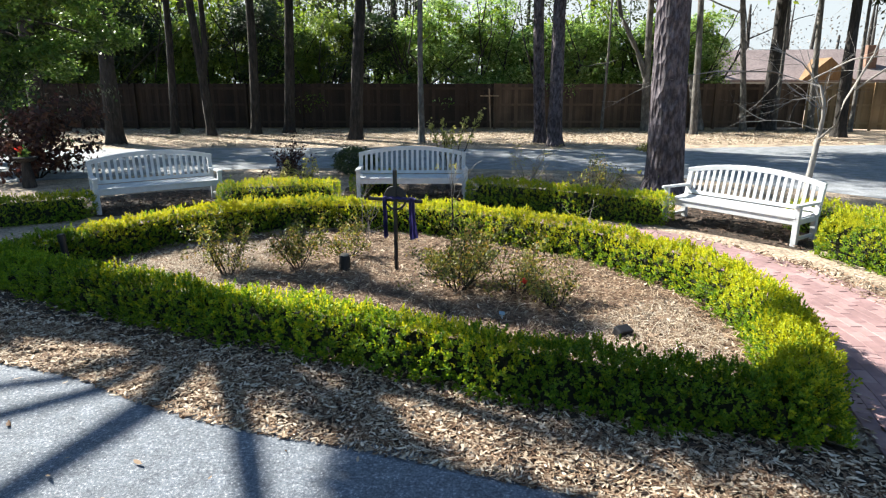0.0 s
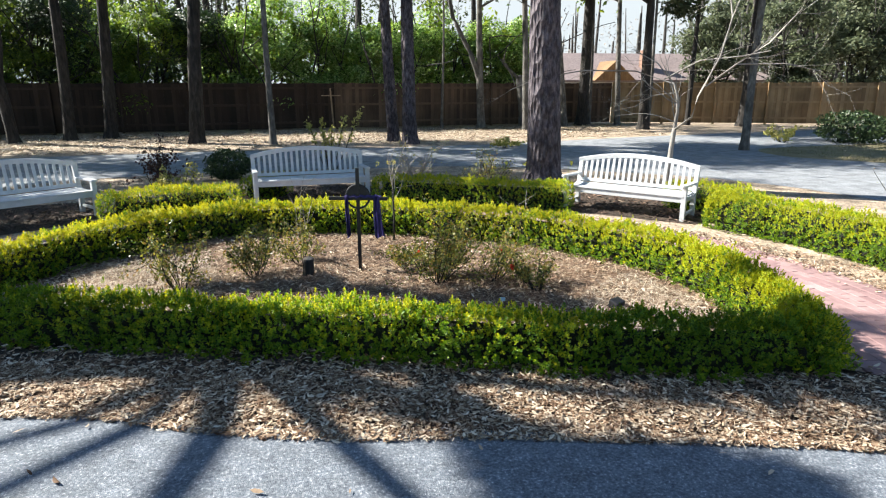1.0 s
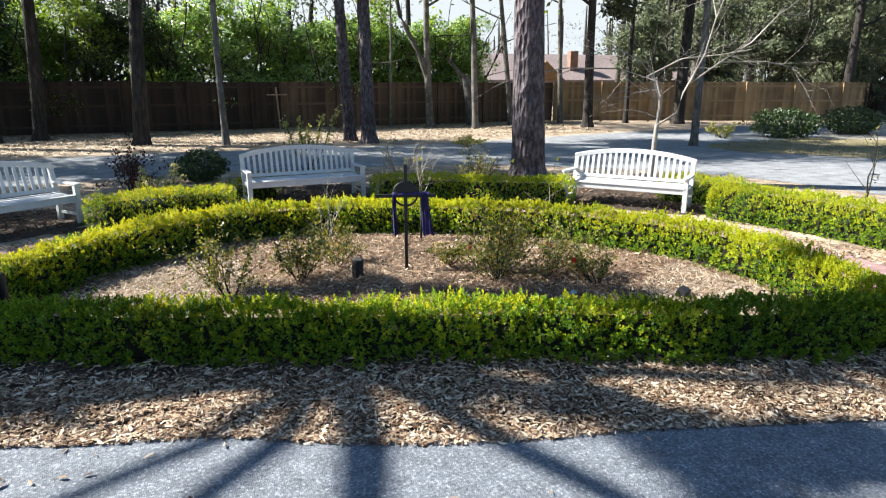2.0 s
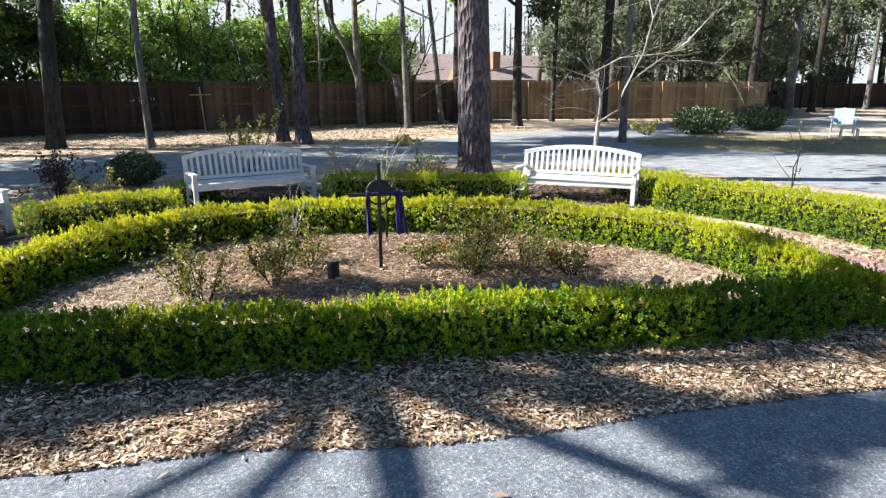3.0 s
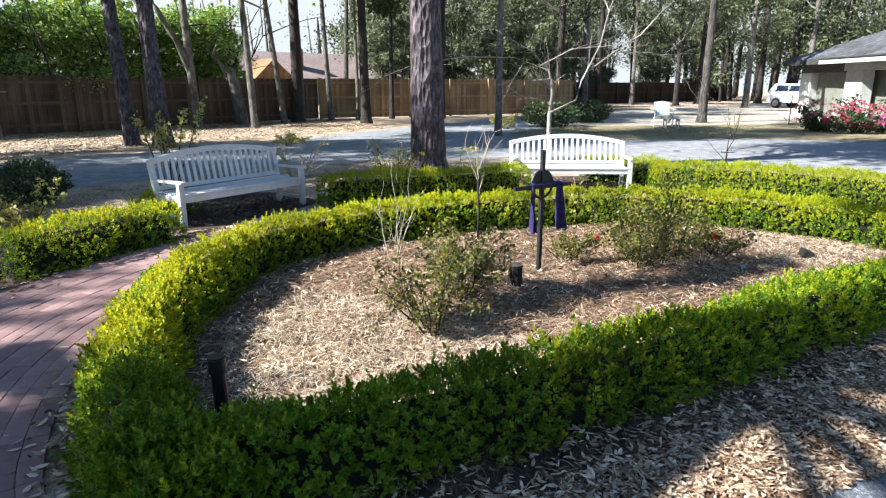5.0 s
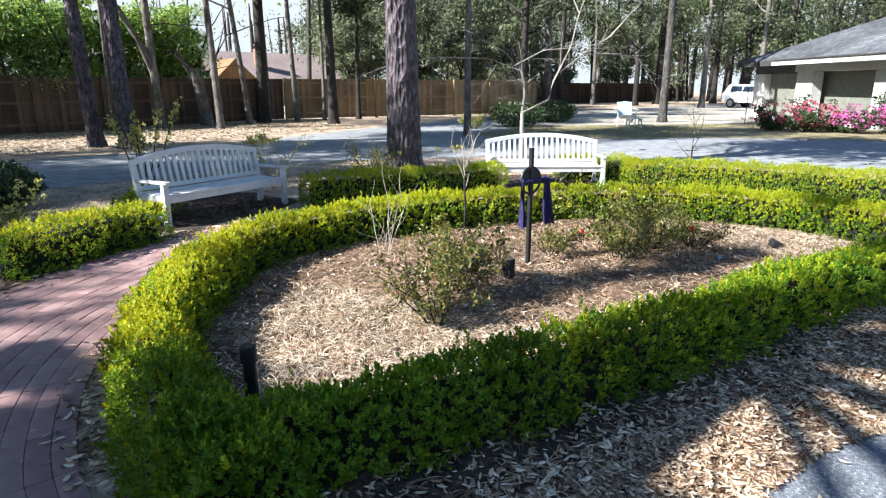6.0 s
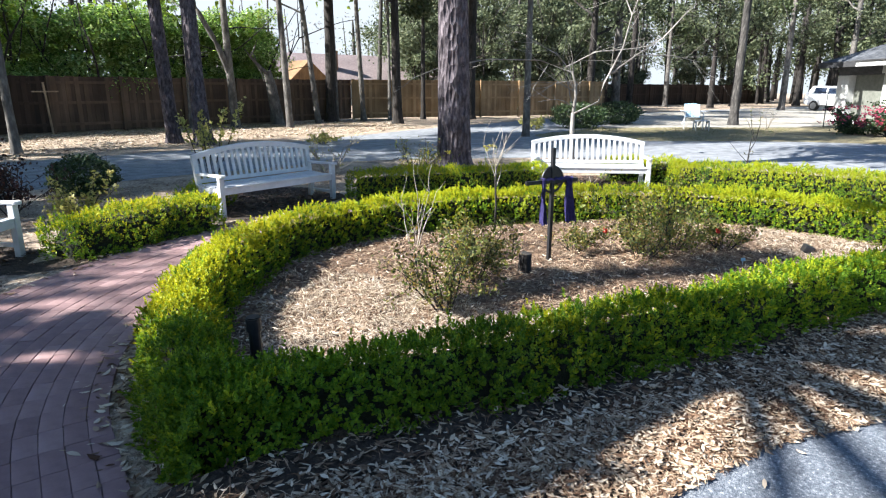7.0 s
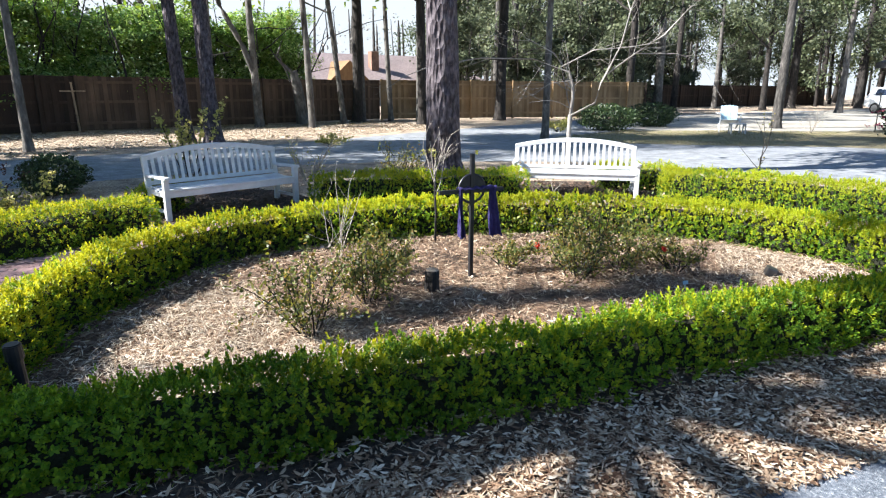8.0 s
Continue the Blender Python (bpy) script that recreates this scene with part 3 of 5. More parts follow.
# ---- hedges ----
def hedge(pts, width, height, seed, label, dens=800, leaf=0.026, z0=0.02, tips=0.8, whorl=8, shady=()):
    """A clipped box hedge along a line: a twig core blackened for inner shade and a skin of leafy shoots."""
    rng = np.random.default_rng(seed)
    path, s = curve(pts, 0.08)
    d, side = sides(path)
    total = s[-1]
    ob = thing("box_hedge", label, "hedge", Matrix.Translation((path[0, 0], path[0, 1], 0)), "box hedges")
    base = np.array([path[0, 0], path[0, 1], 0])

    def section(t):
        """Across and up, and the outward turn, along the profile (0 to 1)."""
        a = math.pi * (1.06 - 1.12 * t)
        c, e = np.cos(a), np.sin(a)
        k = (np.abs(c) ** 2.5 + np.abs(e) ** 2.5) ** (-1 / 2.5)
        return c * k, np.maximum(e * k, 0.0), np.sign(c) * np.abs(c) ** 1.7, np.sign(e) * np.abs(e) ** 1.7

    def skin(n, inset):
        t = rng.uniform(0, 1, n)
        u = rng.uniform(-0.02, 1.02, n)
        x, zz, cx, cz = section(t)
        k = np.clip(u, 0, 1) * (len(path) - 1)
        ki = np.minimum(k.astype(int), len(path) - 2)
        c = path[ki] + (path[ki + 1] - path[ki]) * (k - ki)[:, None]
        # the ends close round
        over = np.clip(np.maximum(-u, u - 1) * total, 0, 1)
        lump = np.array([0.055 * noise.noise((q[0] * 2.6, q[1] * 2.6, m * 2.0 + seed)) + 0.04 * noise.noise((q[0] * 8, q[1] * 8, m * 5 + seed)) + 0.085 * noise.noise((q[0] * 17, q[1] * 17, m * 12 + seed)) for q, m in zip(c, t)])
        half = width / 2 + lump - inset
        top = height + lump * 0.8 - inset
        p = np.column_stack([c + side[ki] * (x * half)[:, None] + d[ki] * (np.sign(u - 0.5) * over)[:, None], z0 + zz * (top - z0)])
        nr = np.column_stack([side[ki] * cx[:, None], cz * 0.9 + 0.1])
        return p, nr

    area = total * (width + 2 * height)
    n = int(area * dens)
    p, nr = skin(n, leaf * 0.9)
    p -= unit(nr) * np.minimum(rng.exponential(0.016, (n, 1)), 0.045)
    p += rng.normal(0, 0.010, p.shape)
    low = (p[:, 2] > 0.40 * height) | (rng.uniform(0, 1, n) < 0.6 + 1.2 * p[:, 2] / height)
    p, nr = p[low], nr[low]
    proud = (rng.uniform(0, 1, len(p)) < 0.09) & (nr[:, 2] > 0.3)
    p[proud] += np.array([0, 0, 1.0]) * rng.uniform(0.01, 0.05, (int(proud.sum()), 1))
    m = int(0.55 * width * height * dens)
    for end, sg in ((0, -1), (-1, 1)):
        dd, ss, c0 = d[end] * sg, side[end], path[end]
        ang = rng.uniform(-1.5, 1.5, m)
        zz = rng.uniform(0.02, 1.0, m)
        r = (width / 2 - leaf) * (1 - 0.25 * zz ** 6) * rng.uniform(0.85, 1.04, m)
        dirs = dd[None] * np.cos(ang)[:, None] * 0.55 + ss[None] * np.sin(ang)[:, None]
        p = np.concatenate([p, np.column_stack([c0 + dirs * r[:, None], z0 + zz * (height - leaf - z0)])])
        nr = np.concatenate([nr, np.column_stack([dirs, zz * 0.6])])
    axis = unit(unit(nr) + np.array([0, 0, 0.6]) + rng.normal(0, 0.4, p.shape))
    # The bright tips follow the upward faces, as sunlight would, with patchy noise.
    lit_share = np.clip((nr[:, 2] - 0.1) / 0.6, 0.0, 1) * tips + 0.03
    lit_share *= np.array([0.85 + 0.5 * noise.noise((q[0] * 6, q[1] * 6, q[2] * 6 + seed)) + 0.6 * noise.noise((q[0] * 2.2, q[1] * 2.2, seed)) for q in p])
    # Fewer bright tips wherever the hedge stands in tree shade.
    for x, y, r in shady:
        lit_share *= np.clip((np.hypot(p[:, 0] - x, p[:, 1] - y) - r) / 0.3, 0.12, 1)
    lit_tip = rng.uniform(0, 1, len(p)) < lit_share
    part("leaves", sprigs("leaves", p[~lit_tip] - base, axis[~lit_tip], leaf, rng, whorl), BOX, ob)
    p, axis = p[lit_tip], axis[lit_tip]
    tagged(part("sunlit_new_growth", sprigs("sunlit_new_growth", p - base + axis * leaf * 0.25, axis, leaf * 0.95, rng, whorl), BOXTIP, ob, "yellow-green new leaf tips, brightened as if sunlit"), kind="stuff")
    # the core, near black so that gaps between leaves look deep in shade
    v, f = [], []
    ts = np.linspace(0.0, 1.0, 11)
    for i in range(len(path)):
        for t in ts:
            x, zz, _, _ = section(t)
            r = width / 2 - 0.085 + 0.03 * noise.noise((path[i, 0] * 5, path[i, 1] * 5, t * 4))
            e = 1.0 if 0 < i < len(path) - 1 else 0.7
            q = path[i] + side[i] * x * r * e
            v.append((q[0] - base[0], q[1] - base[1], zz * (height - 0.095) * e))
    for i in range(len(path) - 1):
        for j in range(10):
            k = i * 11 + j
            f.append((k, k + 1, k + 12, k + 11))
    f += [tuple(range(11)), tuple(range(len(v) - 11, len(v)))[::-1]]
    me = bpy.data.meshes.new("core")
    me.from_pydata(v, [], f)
    part("core", me, BOXCORE, ob, "woody inside of the hedge, blackened for inner shade")
    return ob


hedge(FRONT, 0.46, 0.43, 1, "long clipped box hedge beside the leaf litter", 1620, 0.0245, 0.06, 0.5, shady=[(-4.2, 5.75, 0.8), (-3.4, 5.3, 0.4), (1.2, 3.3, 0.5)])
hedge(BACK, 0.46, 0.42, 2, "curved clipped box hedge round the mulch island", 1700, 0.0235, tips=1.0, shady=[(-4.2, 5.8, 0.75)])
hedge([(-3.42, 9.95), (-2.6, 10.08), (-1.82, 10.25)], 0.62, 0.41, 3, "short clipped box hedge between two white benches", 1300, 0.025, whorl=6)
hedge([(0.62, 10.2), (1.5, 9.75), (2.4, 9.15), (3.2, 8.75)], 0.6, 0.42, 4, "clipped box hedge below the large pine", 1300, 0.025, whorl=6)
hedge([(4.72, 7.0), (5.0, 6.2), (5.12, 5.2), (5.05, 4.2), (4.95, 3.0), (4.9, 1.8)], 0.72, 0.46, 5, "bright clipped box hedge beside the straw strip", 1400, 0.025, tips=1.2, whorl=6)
hedge([(4.95, 8.35), (5.35, 7.75), (5.5, 7.3)], 0.5, 0.40, 6, "low box hedge behind the white bench", 1200, 0.025, whorl=6)
hedge([(-5.35, 9.2), (-6.0, 8.8), (-7.0, 8.4)], 0.62, 0.38, 7, "short clipped box hedge in shade", 1300, 0.025, whorl=6)
hedge([(-1.5, 11.15), (-0.9, 11.35)], 0.45, 0.36, 8, "small clipped box hedge behind the bench", 1200, 0.025, whorl=6)


# ---- benches ----
def bench(m, label):
    """A slatted garden bench with a bowed back."""
    W, D = 1.78, 0.60
    ob = thing("garden_bench", label, "bench", m @ Matrix.Diagonal((1.07, 1.02, 0.98, 1.0)), "white benches round the island")
    for sx in (-1, 1):
        x = sx * (W / 2 - 0.035)
        board("front_leg", (0.062, 0.062, 0.55), pose(x, 0.03, 0.275), PAINT, ob)
        bm = bmesh.new()
        add_box(bm, (0.06, 0.062, 0.42), pose(x, D - 0.09, 0.205, 4), 0.004)
        add_box(bm, (0.06, 0.055, 0.42), pose(x, D - 0.03, 0.585, -11), 0.004)
        part("back_post", bm, PAINT, ob)
        bm = bmesh.new()
        add_box(bm, (0.075, D - 0.02, 0.032), pose(x, D / 2 - 0.03, 0.562, -1.5), 0.008)
        cyl(bm, 0.042, 0.042, 0.034, pose(x, -0.02, 0.568), 16, 0.006)
        part("armrest", bm, PAINT, ob)
        board("side_rail", (0.035, D - 0.14, 0.07), pose(x, D / 2 - 0.02, 0.36), PAINT, ob)
        board("stretcher", (0.032, D - 0.14, 0.04), pose(x, D / 2 - 0.02, 0.14), PAINT, ob)
    board("front_apron", (W - 0.13, 0.03, 0.075), pose(0, 0.025, 0.36), PAINT, ob)
    board("back_apron", (W - 0.13, 0.03, 0.07), pose(0, D - 0.1, 0.34), PAINT, ob)
    for k in range(6):
        board("seat_slat", (W - 0.08, 0.072, 0.022), pose(0, 0.03 + k * 0.083, 0.412 - 0.014 * math.sin(k / 5 * math.pi)), PAINT, ob, 0.005)
    lean = math.tan(radians(11))
    back = lambda z: D - 0.075 + (z - 0.42) * lean
    board("bottom_rail", (W - 0.12, 0.03, 0.055), pose(0, back(0.455), 0.455, -11), PAINT, ob)
    crown = lambda x: 0.765 + 0.115 * (1 - (x / (W / 2)) ** 2)
    v, f, NX = [], [], 28
    for i in range(NX + 1):
        x = -W / 2 + W * i / NX
        z = crown(x)
        for dy, dz in ((-0.02, -0.034), (-0.024, 0.026), (-0.014, 0.036), (0.014, 0.036), (0.024, 0.026), (0.02, -0.034)):
            v.append((x, back(z) + dy, z + dz))
        if i:
            k = (i - 1) * 6
            f += [(k + a, k + 6 + a, k + 6 + (a + 1) % 6, k + (a + 1) % 6) for a in range(6)]
    f += [tuple(range(6)), tuple(range(len(v) - 6, len(v)))[::-1]]
    me = bpy.data.meshes.new("top_rail")
    me.from_pydata(v, [], f)
    bm = bmesh.new()
    bm.from_mesh(me)
    bmesh.ops.recalc_face_normals(bm, faces=bm.faces)
    part("top_rail", bm, PAINT, ob, "bowed top rail")
    for k in range(19):
        x = -W / 2 + 0.125 + k * (W - 0.25) / 18
        z0, z1 = 0.47, crown(x) - 0.02
        board("back_slat", (0.040, 0.016, z1 - z0), pose(x, back((z0 + z1) / 2), (z0 + z1) / 2, -11), PAINT, ob, 0.003)
    return ob


bench(pose(-4.42, 9.80, -0.02, 0, 0, 34), "white slatted bench with bowed back in shade")
bench(pose(-0.47, 10.52, -0.03, 0, 0, 1.5), "white slatted bench with bowed back before the road")
bench(pose(3.80, 8.10, -0.05, 0, 0, -54), "white slatted bench with bowed back in full sun")


# Mulch below each bench, with the bench's shade put into its colour.
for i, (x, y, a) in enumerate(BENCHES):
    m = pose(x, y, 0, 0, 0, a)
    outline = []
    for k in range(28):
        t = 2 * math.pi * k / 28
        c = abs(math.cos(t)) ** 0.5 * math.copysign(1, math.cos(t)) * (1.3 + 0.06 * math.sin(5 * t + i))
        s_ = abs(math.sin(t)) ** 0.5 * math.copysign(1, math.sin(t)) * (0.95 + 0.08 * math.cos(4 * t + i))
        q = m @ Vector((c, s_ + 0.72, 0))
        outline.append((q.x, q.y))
    sheet("shaded_mulch", outline, 0.005, MULCH, "bark mulch darkened for shade below the bench", "mulch")

rng = np.random.default_rng(640)
chips = []
for x, y, a in BENCHES:
    u, w = rng.uniform(-1.15, 1.15, 900), rng.uniform(-0.15, 1.5, 900)
    c_, s_ = math.cos(radians(a)), math.sin(radians(a))
    chips.append(np.column_stack([x + u * c_ - w * s_, y + u * s_ + w * c_, rng.uniform(0.008, 0.03, 900)]))
tagged(part("bark_chips", fallen("bark_chips", np.concatenate(chips), 0.07, rng, 0.32, 0.3), CHIP), "brown bark chips and leaves below the benches", "mulch", kind="stuff")

# A dark strip that paints the hedge's shadow at its foot.
sheet("shaded_mulch", wob(curve([(-3.9, 9.55), (-2.9, 9.5), (-1.3, 9.85), (-1.2, 10.2), (-2.5, 10.05), (-3.9, 9.85), (-3.9, 9.55)], 0.1)[0][:-1], 9), 0.0065, MULCH, "dark mulch strip for shade along the hedge foot", "mulch")

# ---- the cross, its cloth and small things in the bed ----
M = pose(-0.46, 6.33, 0.04, 0, 0, -20)
ob = thing("garden_cross", "black steel ringed cross standing in the mulch", "cross", M)
board("post", (0.034, 0.034, 1.06), pose(0, 0, 0.52), IRON, ob, 0.003)
board("crossbar", (0.60, 0.03, 0.034), pose(0, 0.004, 0.74), IRON, ob, 0.003)
bm = bmesh.new()
v = []
for i in range(40):
    for j in range(8):
        a, c = 2 * math.pi * i / 40, 2 * math.pi * j / 8
        r = 0.118 + 0.011 * math.cos(c)
        v.append(bm.verts.new((r * math.cos(a), 0.011 * math.sin(c), 0.76 + r * math.sin(a))))
for i in range(40):
    for j in range(8):
        bm.faces.new([v[i * 8 + j], v[((i + 1) % 40) * 8 + j], v[((i + 1) % 40) * 8 + (j + 1) % 8], v[i * 8 + (j + 1) % 8]])
part("ring", bm, IRON, ob)


def drape(x0, width, drop, flare, seed):
    """One hanging end of the cloth, folded in narrow pleats."""
    bm = bmesh.new()
    rows = []
    for i in range(19):
        t = i / 18
        row = []
        for j in range(13):
            u = j / 12 - 0.5
            w = width * (0.75 + flare * t)
            y = -0.024 + 0.016 * math.sin(u * 15 + t * 2 + seed) * (0.5 + t) + 0.012 * noise.noise((u * 3, t * 3, seed))
            row.append(bm.verts.new((x0 + u * w + 0.10 * flare * t * t * 0.6, y, 0.765 - drop * t - 0.012 * math.cos(u * 8 + seed) * t)))
        rows.append(row)
    for i in range(18):
        for j in range(12):
            bm.faces.new([rows[i][j], rows[i][j + 1], rows[i + 1][j + 1], rows[i + 1][j]])
    r = bmesh.ops.solidify(bm, geom=bm.faces[:], thickness=0.004)
    return bm


cl = thing("purple_cloth", "purple cloth draped over the arms of the cross", "cloth", M)
part("hanging_end", drape(-0.115, 0.05, 0.42, 0.25, 1), CLOTH, cl)
part("hanging_end", drape(0.19, 0.085, 0.42, 0.55, 2), CLOTH, cl)
bm = bmesh.new()
rows = []
for i in range(25):
    x = -0.13 + 0.36 * i / 24
    row = []
    for j in range(9):
        a = math.pi * j / 8
        row.append(bm.verts.new((x, -0.028 * math.cos(a) * (1.2 + 0.2 * math.sin(i)), 0.755 + 0.022 * math.sin(a) + 0.006 * math.sin(i * 1.3))))
    rows.append(row)
for i in range(24):
    for j in range(8):
        bm.faces.new([rows[i][j], rows[i + 1][j], rows[i + 1][j + 1], rows[i][j + 1]])
bmesh.ops.solidify(bm, geom=bm.faces[:], thickness=0.004)
part("draped_middle", bm, CLOTH, cl)
bm = bmesh.new()
rim = [bm.verts.new((0.115 * math.cos(math.pi * i / 20), y, 0.765 + 0.115 * math.sin(math.pi * i / 20))) for y in (-0.006, 0.006) for i in range(21)]
bm.faces.new(rim[:21])
bm.faces.new(rim[21:][::-1])
for i in range(21):
    j = (i + 1) % 21
    bm.faces.new([rim[i], rim[21 + i], rim[21 + j], rim[j]])
bmesh.ops.recalc_face_normals(bm, faces=bm.faces)
part("ring_plate", bm, IRON, ob, "dark plate in the upper half of the ring")

st = thing("tree_stump", "small cut stump with pale top in the mulch", "stump", pose(-1.0, 6.25, 0.02))
part("side", tube("side", [(0, 0, -0.02), (0, 0, 0.05), (0.004, 0, 0.19)], [0.072, 0.058, 0.054], 14, 0.25, 5, 10), BARK2, st)
bm = bmesh.new()
cyl(bm, 0.051, 0.049, 0.012, pose(0.004, 0, 0.193, 8), 14, 0.003)
part("cut_top", bm, CUTWOOD, st, "pale sawn end grain")

lt = thing("path_light", "black post light at the corner of the bed", "lamp", pose(-3.79, 6.10, 0.03, 2, -3, 0))
bm = bmesh.new()
cyl(bm, 0.034, 0.031, 0.38, pose(0, 0, 0.19), 14, 0.003)
part("stem", bm, IRON, lt)
bm = bmesh.new()
cyl(bm, 0.041, 0.038, 0.08, pose(0, 0, 0.41), 16, 0.006)
part("head", bm, IRON, lt)
sp = thing("spot_light", "low black garden spotlight on the mulch", "lamp", pose(1.43, 4.50, -0.01, 0, 0, 25))
bm = bmesh.new()
add_box(bm, (0.13, 0.09, 0.075), pose(0, 0, 0.085, 18), 0.012)
part("housing", bm, IRON, sp)
bm = bmesh.new()
cyl(bm, 0.012, 0.016, 0.07, pose(0, 0, 0.03), 10)
part("stake", bm, IRON, sp)
mk = thing("plant_marker", "small pale blue plant label in the mulch", "label", pose(0.52, 4.86, 0.0, 0, 0, -30))
board("stake", (0.012, 0.004, 0.12), pose(0, 0, 0.04), PAINT, mk, 0.001)
board("tag", (0.05, 0.004, 0.03), pose(0, -0.003, 0.095, -15), SKYBLUE, mk, 0.001)


def branching(start, way, length, r, depth, rng, out, kids=3, up=0.15, spread_=0.7):
    """Fills out with (points, radii) of a limb and its twigs."""
    pts, p, d = [Vector(start)], Vector(start), Vector(way).normalized()
    for i in range(4):
        d = (d + Vector(rng.normal(0, 0.13, 3)) + Vector((0, 0, up * 0.25))).normalized()
        p = p + d * length / 4
        pts.append(p.copy())
    out.append((pts, [r, r * 0.85, r * 0.7, r * 0.55, r * 0.4]))
    if depth:
        for k in range(kids):
            i = int(rng.integers(1, 5))
            w = (d + Vector(rng.normal(0, spread_, 3))).normalized()
            branching(pts[i], w, length * rng.uniform(0.45, 0.75), r * 0.5, depth - 1, rng, out, kids, up, spread_)
    return out


def limbs(name, runs, segs=5):
    """Several limbs as one mesh."""
    v, f = [], []
    for pts, radii in runs:
        o = len(v)
        for i, p in enumerate(pts):
            d = (pts[min(i + 1, len(pts) - 1)] - pts[max(i - 1, 0)]).normalized()
            a = d.orthogonal().normalized()
            b = d.cross(a)
            v += [p + (a * math.cos(6.283 * j / segs) + b * math.sin(6.283 * j / segs)) * radii[i] for j in range(segs)]
        for i in range(len(pts) - 1):
            f += [(o + i * segs + j, o + i * segs + (j + 1) % segs, o + (i + 1) * segs + (j + 1) % segs, o + (i + 1) * segs + j) for j in range(segs)]
    me = bpy.data.meshes.new(name)
    me.from_pydata(v, [], f)
    return smooth(me)


def bough(runs, material, parent, segs=6):
    """The main limb as one part, its twigs as another."""
    limb = part("limb", limbs("limb", runs[:1], segs), material, parent)
    if len(runs) > 1:
        tagged(part("twig", limbs("twig", runs[1:], max(4, segs - 2)), material, limb), kind="stuff")


def shrub(x, y, w, h, n, material, label, seed, leaf=0.04, z=0.03, stems=9, name="rose_bush", category="shrub", twig=None, low=0.15, flowers=0, petals=None, group="", thin=1.0, round_=False):
    """A loose bush: thin stems from the ground and a ragged cloud of leaves."""
    rng = np.random.default_rng(seed)
    ob = thing(name, label, category, pose(x, y, z), group)
    runs = []
    for k in range(stems):
        a = rng.uniform(0, 6.283)
        branching((0.04 * math.cos(a), 0.04 * math.sin(a), -0.02), (w * 0.6 * math.cos(a) / h, w * 0.6 * math.sin(a) / h, 1), h * rng.uniform(0.6, 0.95), (0.006 + 0.008 * h) * thin, 1, rng, runs, 3)
    tagged(part("stalk", limbs("stalk", runs, 4), twig or BARK2, ob), kind="stuff")
    if n:
        ends = np.array([tuple(q) for pts, _ in runs for q in pts[1:]])
        k = rng.integers(0, len(ends), n)
        step = rng.uniform(0, 1, (n, 1))
        mates = ends[np.minimum(k + 1, len(ends) - 1)]
        close = np.linalg.norm(mates - ends[k], axis=1, keepdims=True) < h * 0.35
        p = ends[k] + np.where(close, (mates - ends[k]) * step, 0) + rng.normal(0, 1, (n, 3)) * np.array([w * 0.05, w * 0.05, h * 0.05])
        p = p[p[:, 2] > 0.03 + max(0.0, low) * h * rng.uniform(0, 1.4, len(p))]
        if round_:
            p, _ = blobs(n, (0, 0, h * 0.5), (w * 0.5, w * 0.5, h * 0.52), rng, 0.3, 0.45)
            p = p[p[:, 2] > 0.03]
        part("leaves", leaves("leaves", p, p - np.array([0, 0, h * 0.3]), leaf, rng, 0.6, 0.4, 0.9), material, ob)
    for k in range(flowers):
        p = rng.normal(0, 0.012, (14, 3)) + np.array([rng.uniform(-0.5, 0.5) * w, rng.uniform(-0.5, 0.5) * w, h * rng.uniform(0.3, 0.8)])
        part("flower", leaves("flower", p, rng.normal(0, 1, (14, 3)), 0.035, rng, 0.8, 0.5), petals, ob)
    return ob


shrub(-2.20, 6.16, 0.46, 0.56, 1700, ROSE, "thin dark-leaved rose bush in the mulch", 21, 0.028, stems=11, thin=0.6)
shrub(-1.52, 6.42, 0.52, 0.56, 2100, ROSE, "dark leafy rose bush beside the stump", 22, 0.029, stems=12, thin=0.6)
shrub(-1.04, 6.80, 0.50, 0.40, 1300, ROSE, "pale brownish rose bush behind the stump", 23, 0.028, stems=11, thin=0.6)
shrub(0.0, 6.30, 0.50, 0.34, 1300, ROSE, "low green rose bush beside the cross", 24, 0.028, stems=11, thin=0.6)
shrub(0.18, 5.66, 0.86, 0.62, 3600, ROSE, "large leafy rose bush in the mulch", 25, 0.030, stems=20, flowers=1, petals=RED, thin=0.6)
shrub(1.02, 5.18, 0.62, 0.40, 1400, ROSE, "small rose bush with a red bloom", 26, 0.028, stems=11, flowers=1, petals=RED, thin=0.6)
shrub(0.72, 5.55, 0.60, 0.50, 1500, ROSE, "small sparse rose bush", 27, 0.028, stems=11, flowers=1, petals=RED, thin=0.6)
shrub(-0.95, 7.62, 0.24, 0.68, 0, None, "bare pale twiggy sapling in the bed", 28, stems=5, thin=0.5, name="bare_sapling", category="sapling", twig=TWIG)
shrub(1.62, 7.05, 0.24, 0.55, 0, None, "bare pale forked sapling beside the hedge", 29, stems=4, thin=0.5, name="bare_sapling", category="sapling", twig=TWIG)
rngt = np.random.default_rng(30)
ob = thing("young_tree", "thin staked young tree with bare twigs in the bed", "sapling", pose(0.15, 7.40, 0.03))
part("stem", tube("stem", [(0, 0, -0.02), (0.01, 0, 0.3), (0.0, 0.01, 0.6), (0.01, 0, 0.78)], [0.014, 0.012, 0.010, 0.007], 7), BARK2, ob)
runs = []
for k in range(6):
    a = k * 1.05
    branching((0, 0, 0.50 + 0.05 * k), (0.45 * math.cos(a), 0.45 * math.sin(a), 1), 0.42, 0.005, 1, rngt, runs, 3)
tagged(part("twig", limbs("twig", runs, 4), TWIG, ob), kind="stuff")
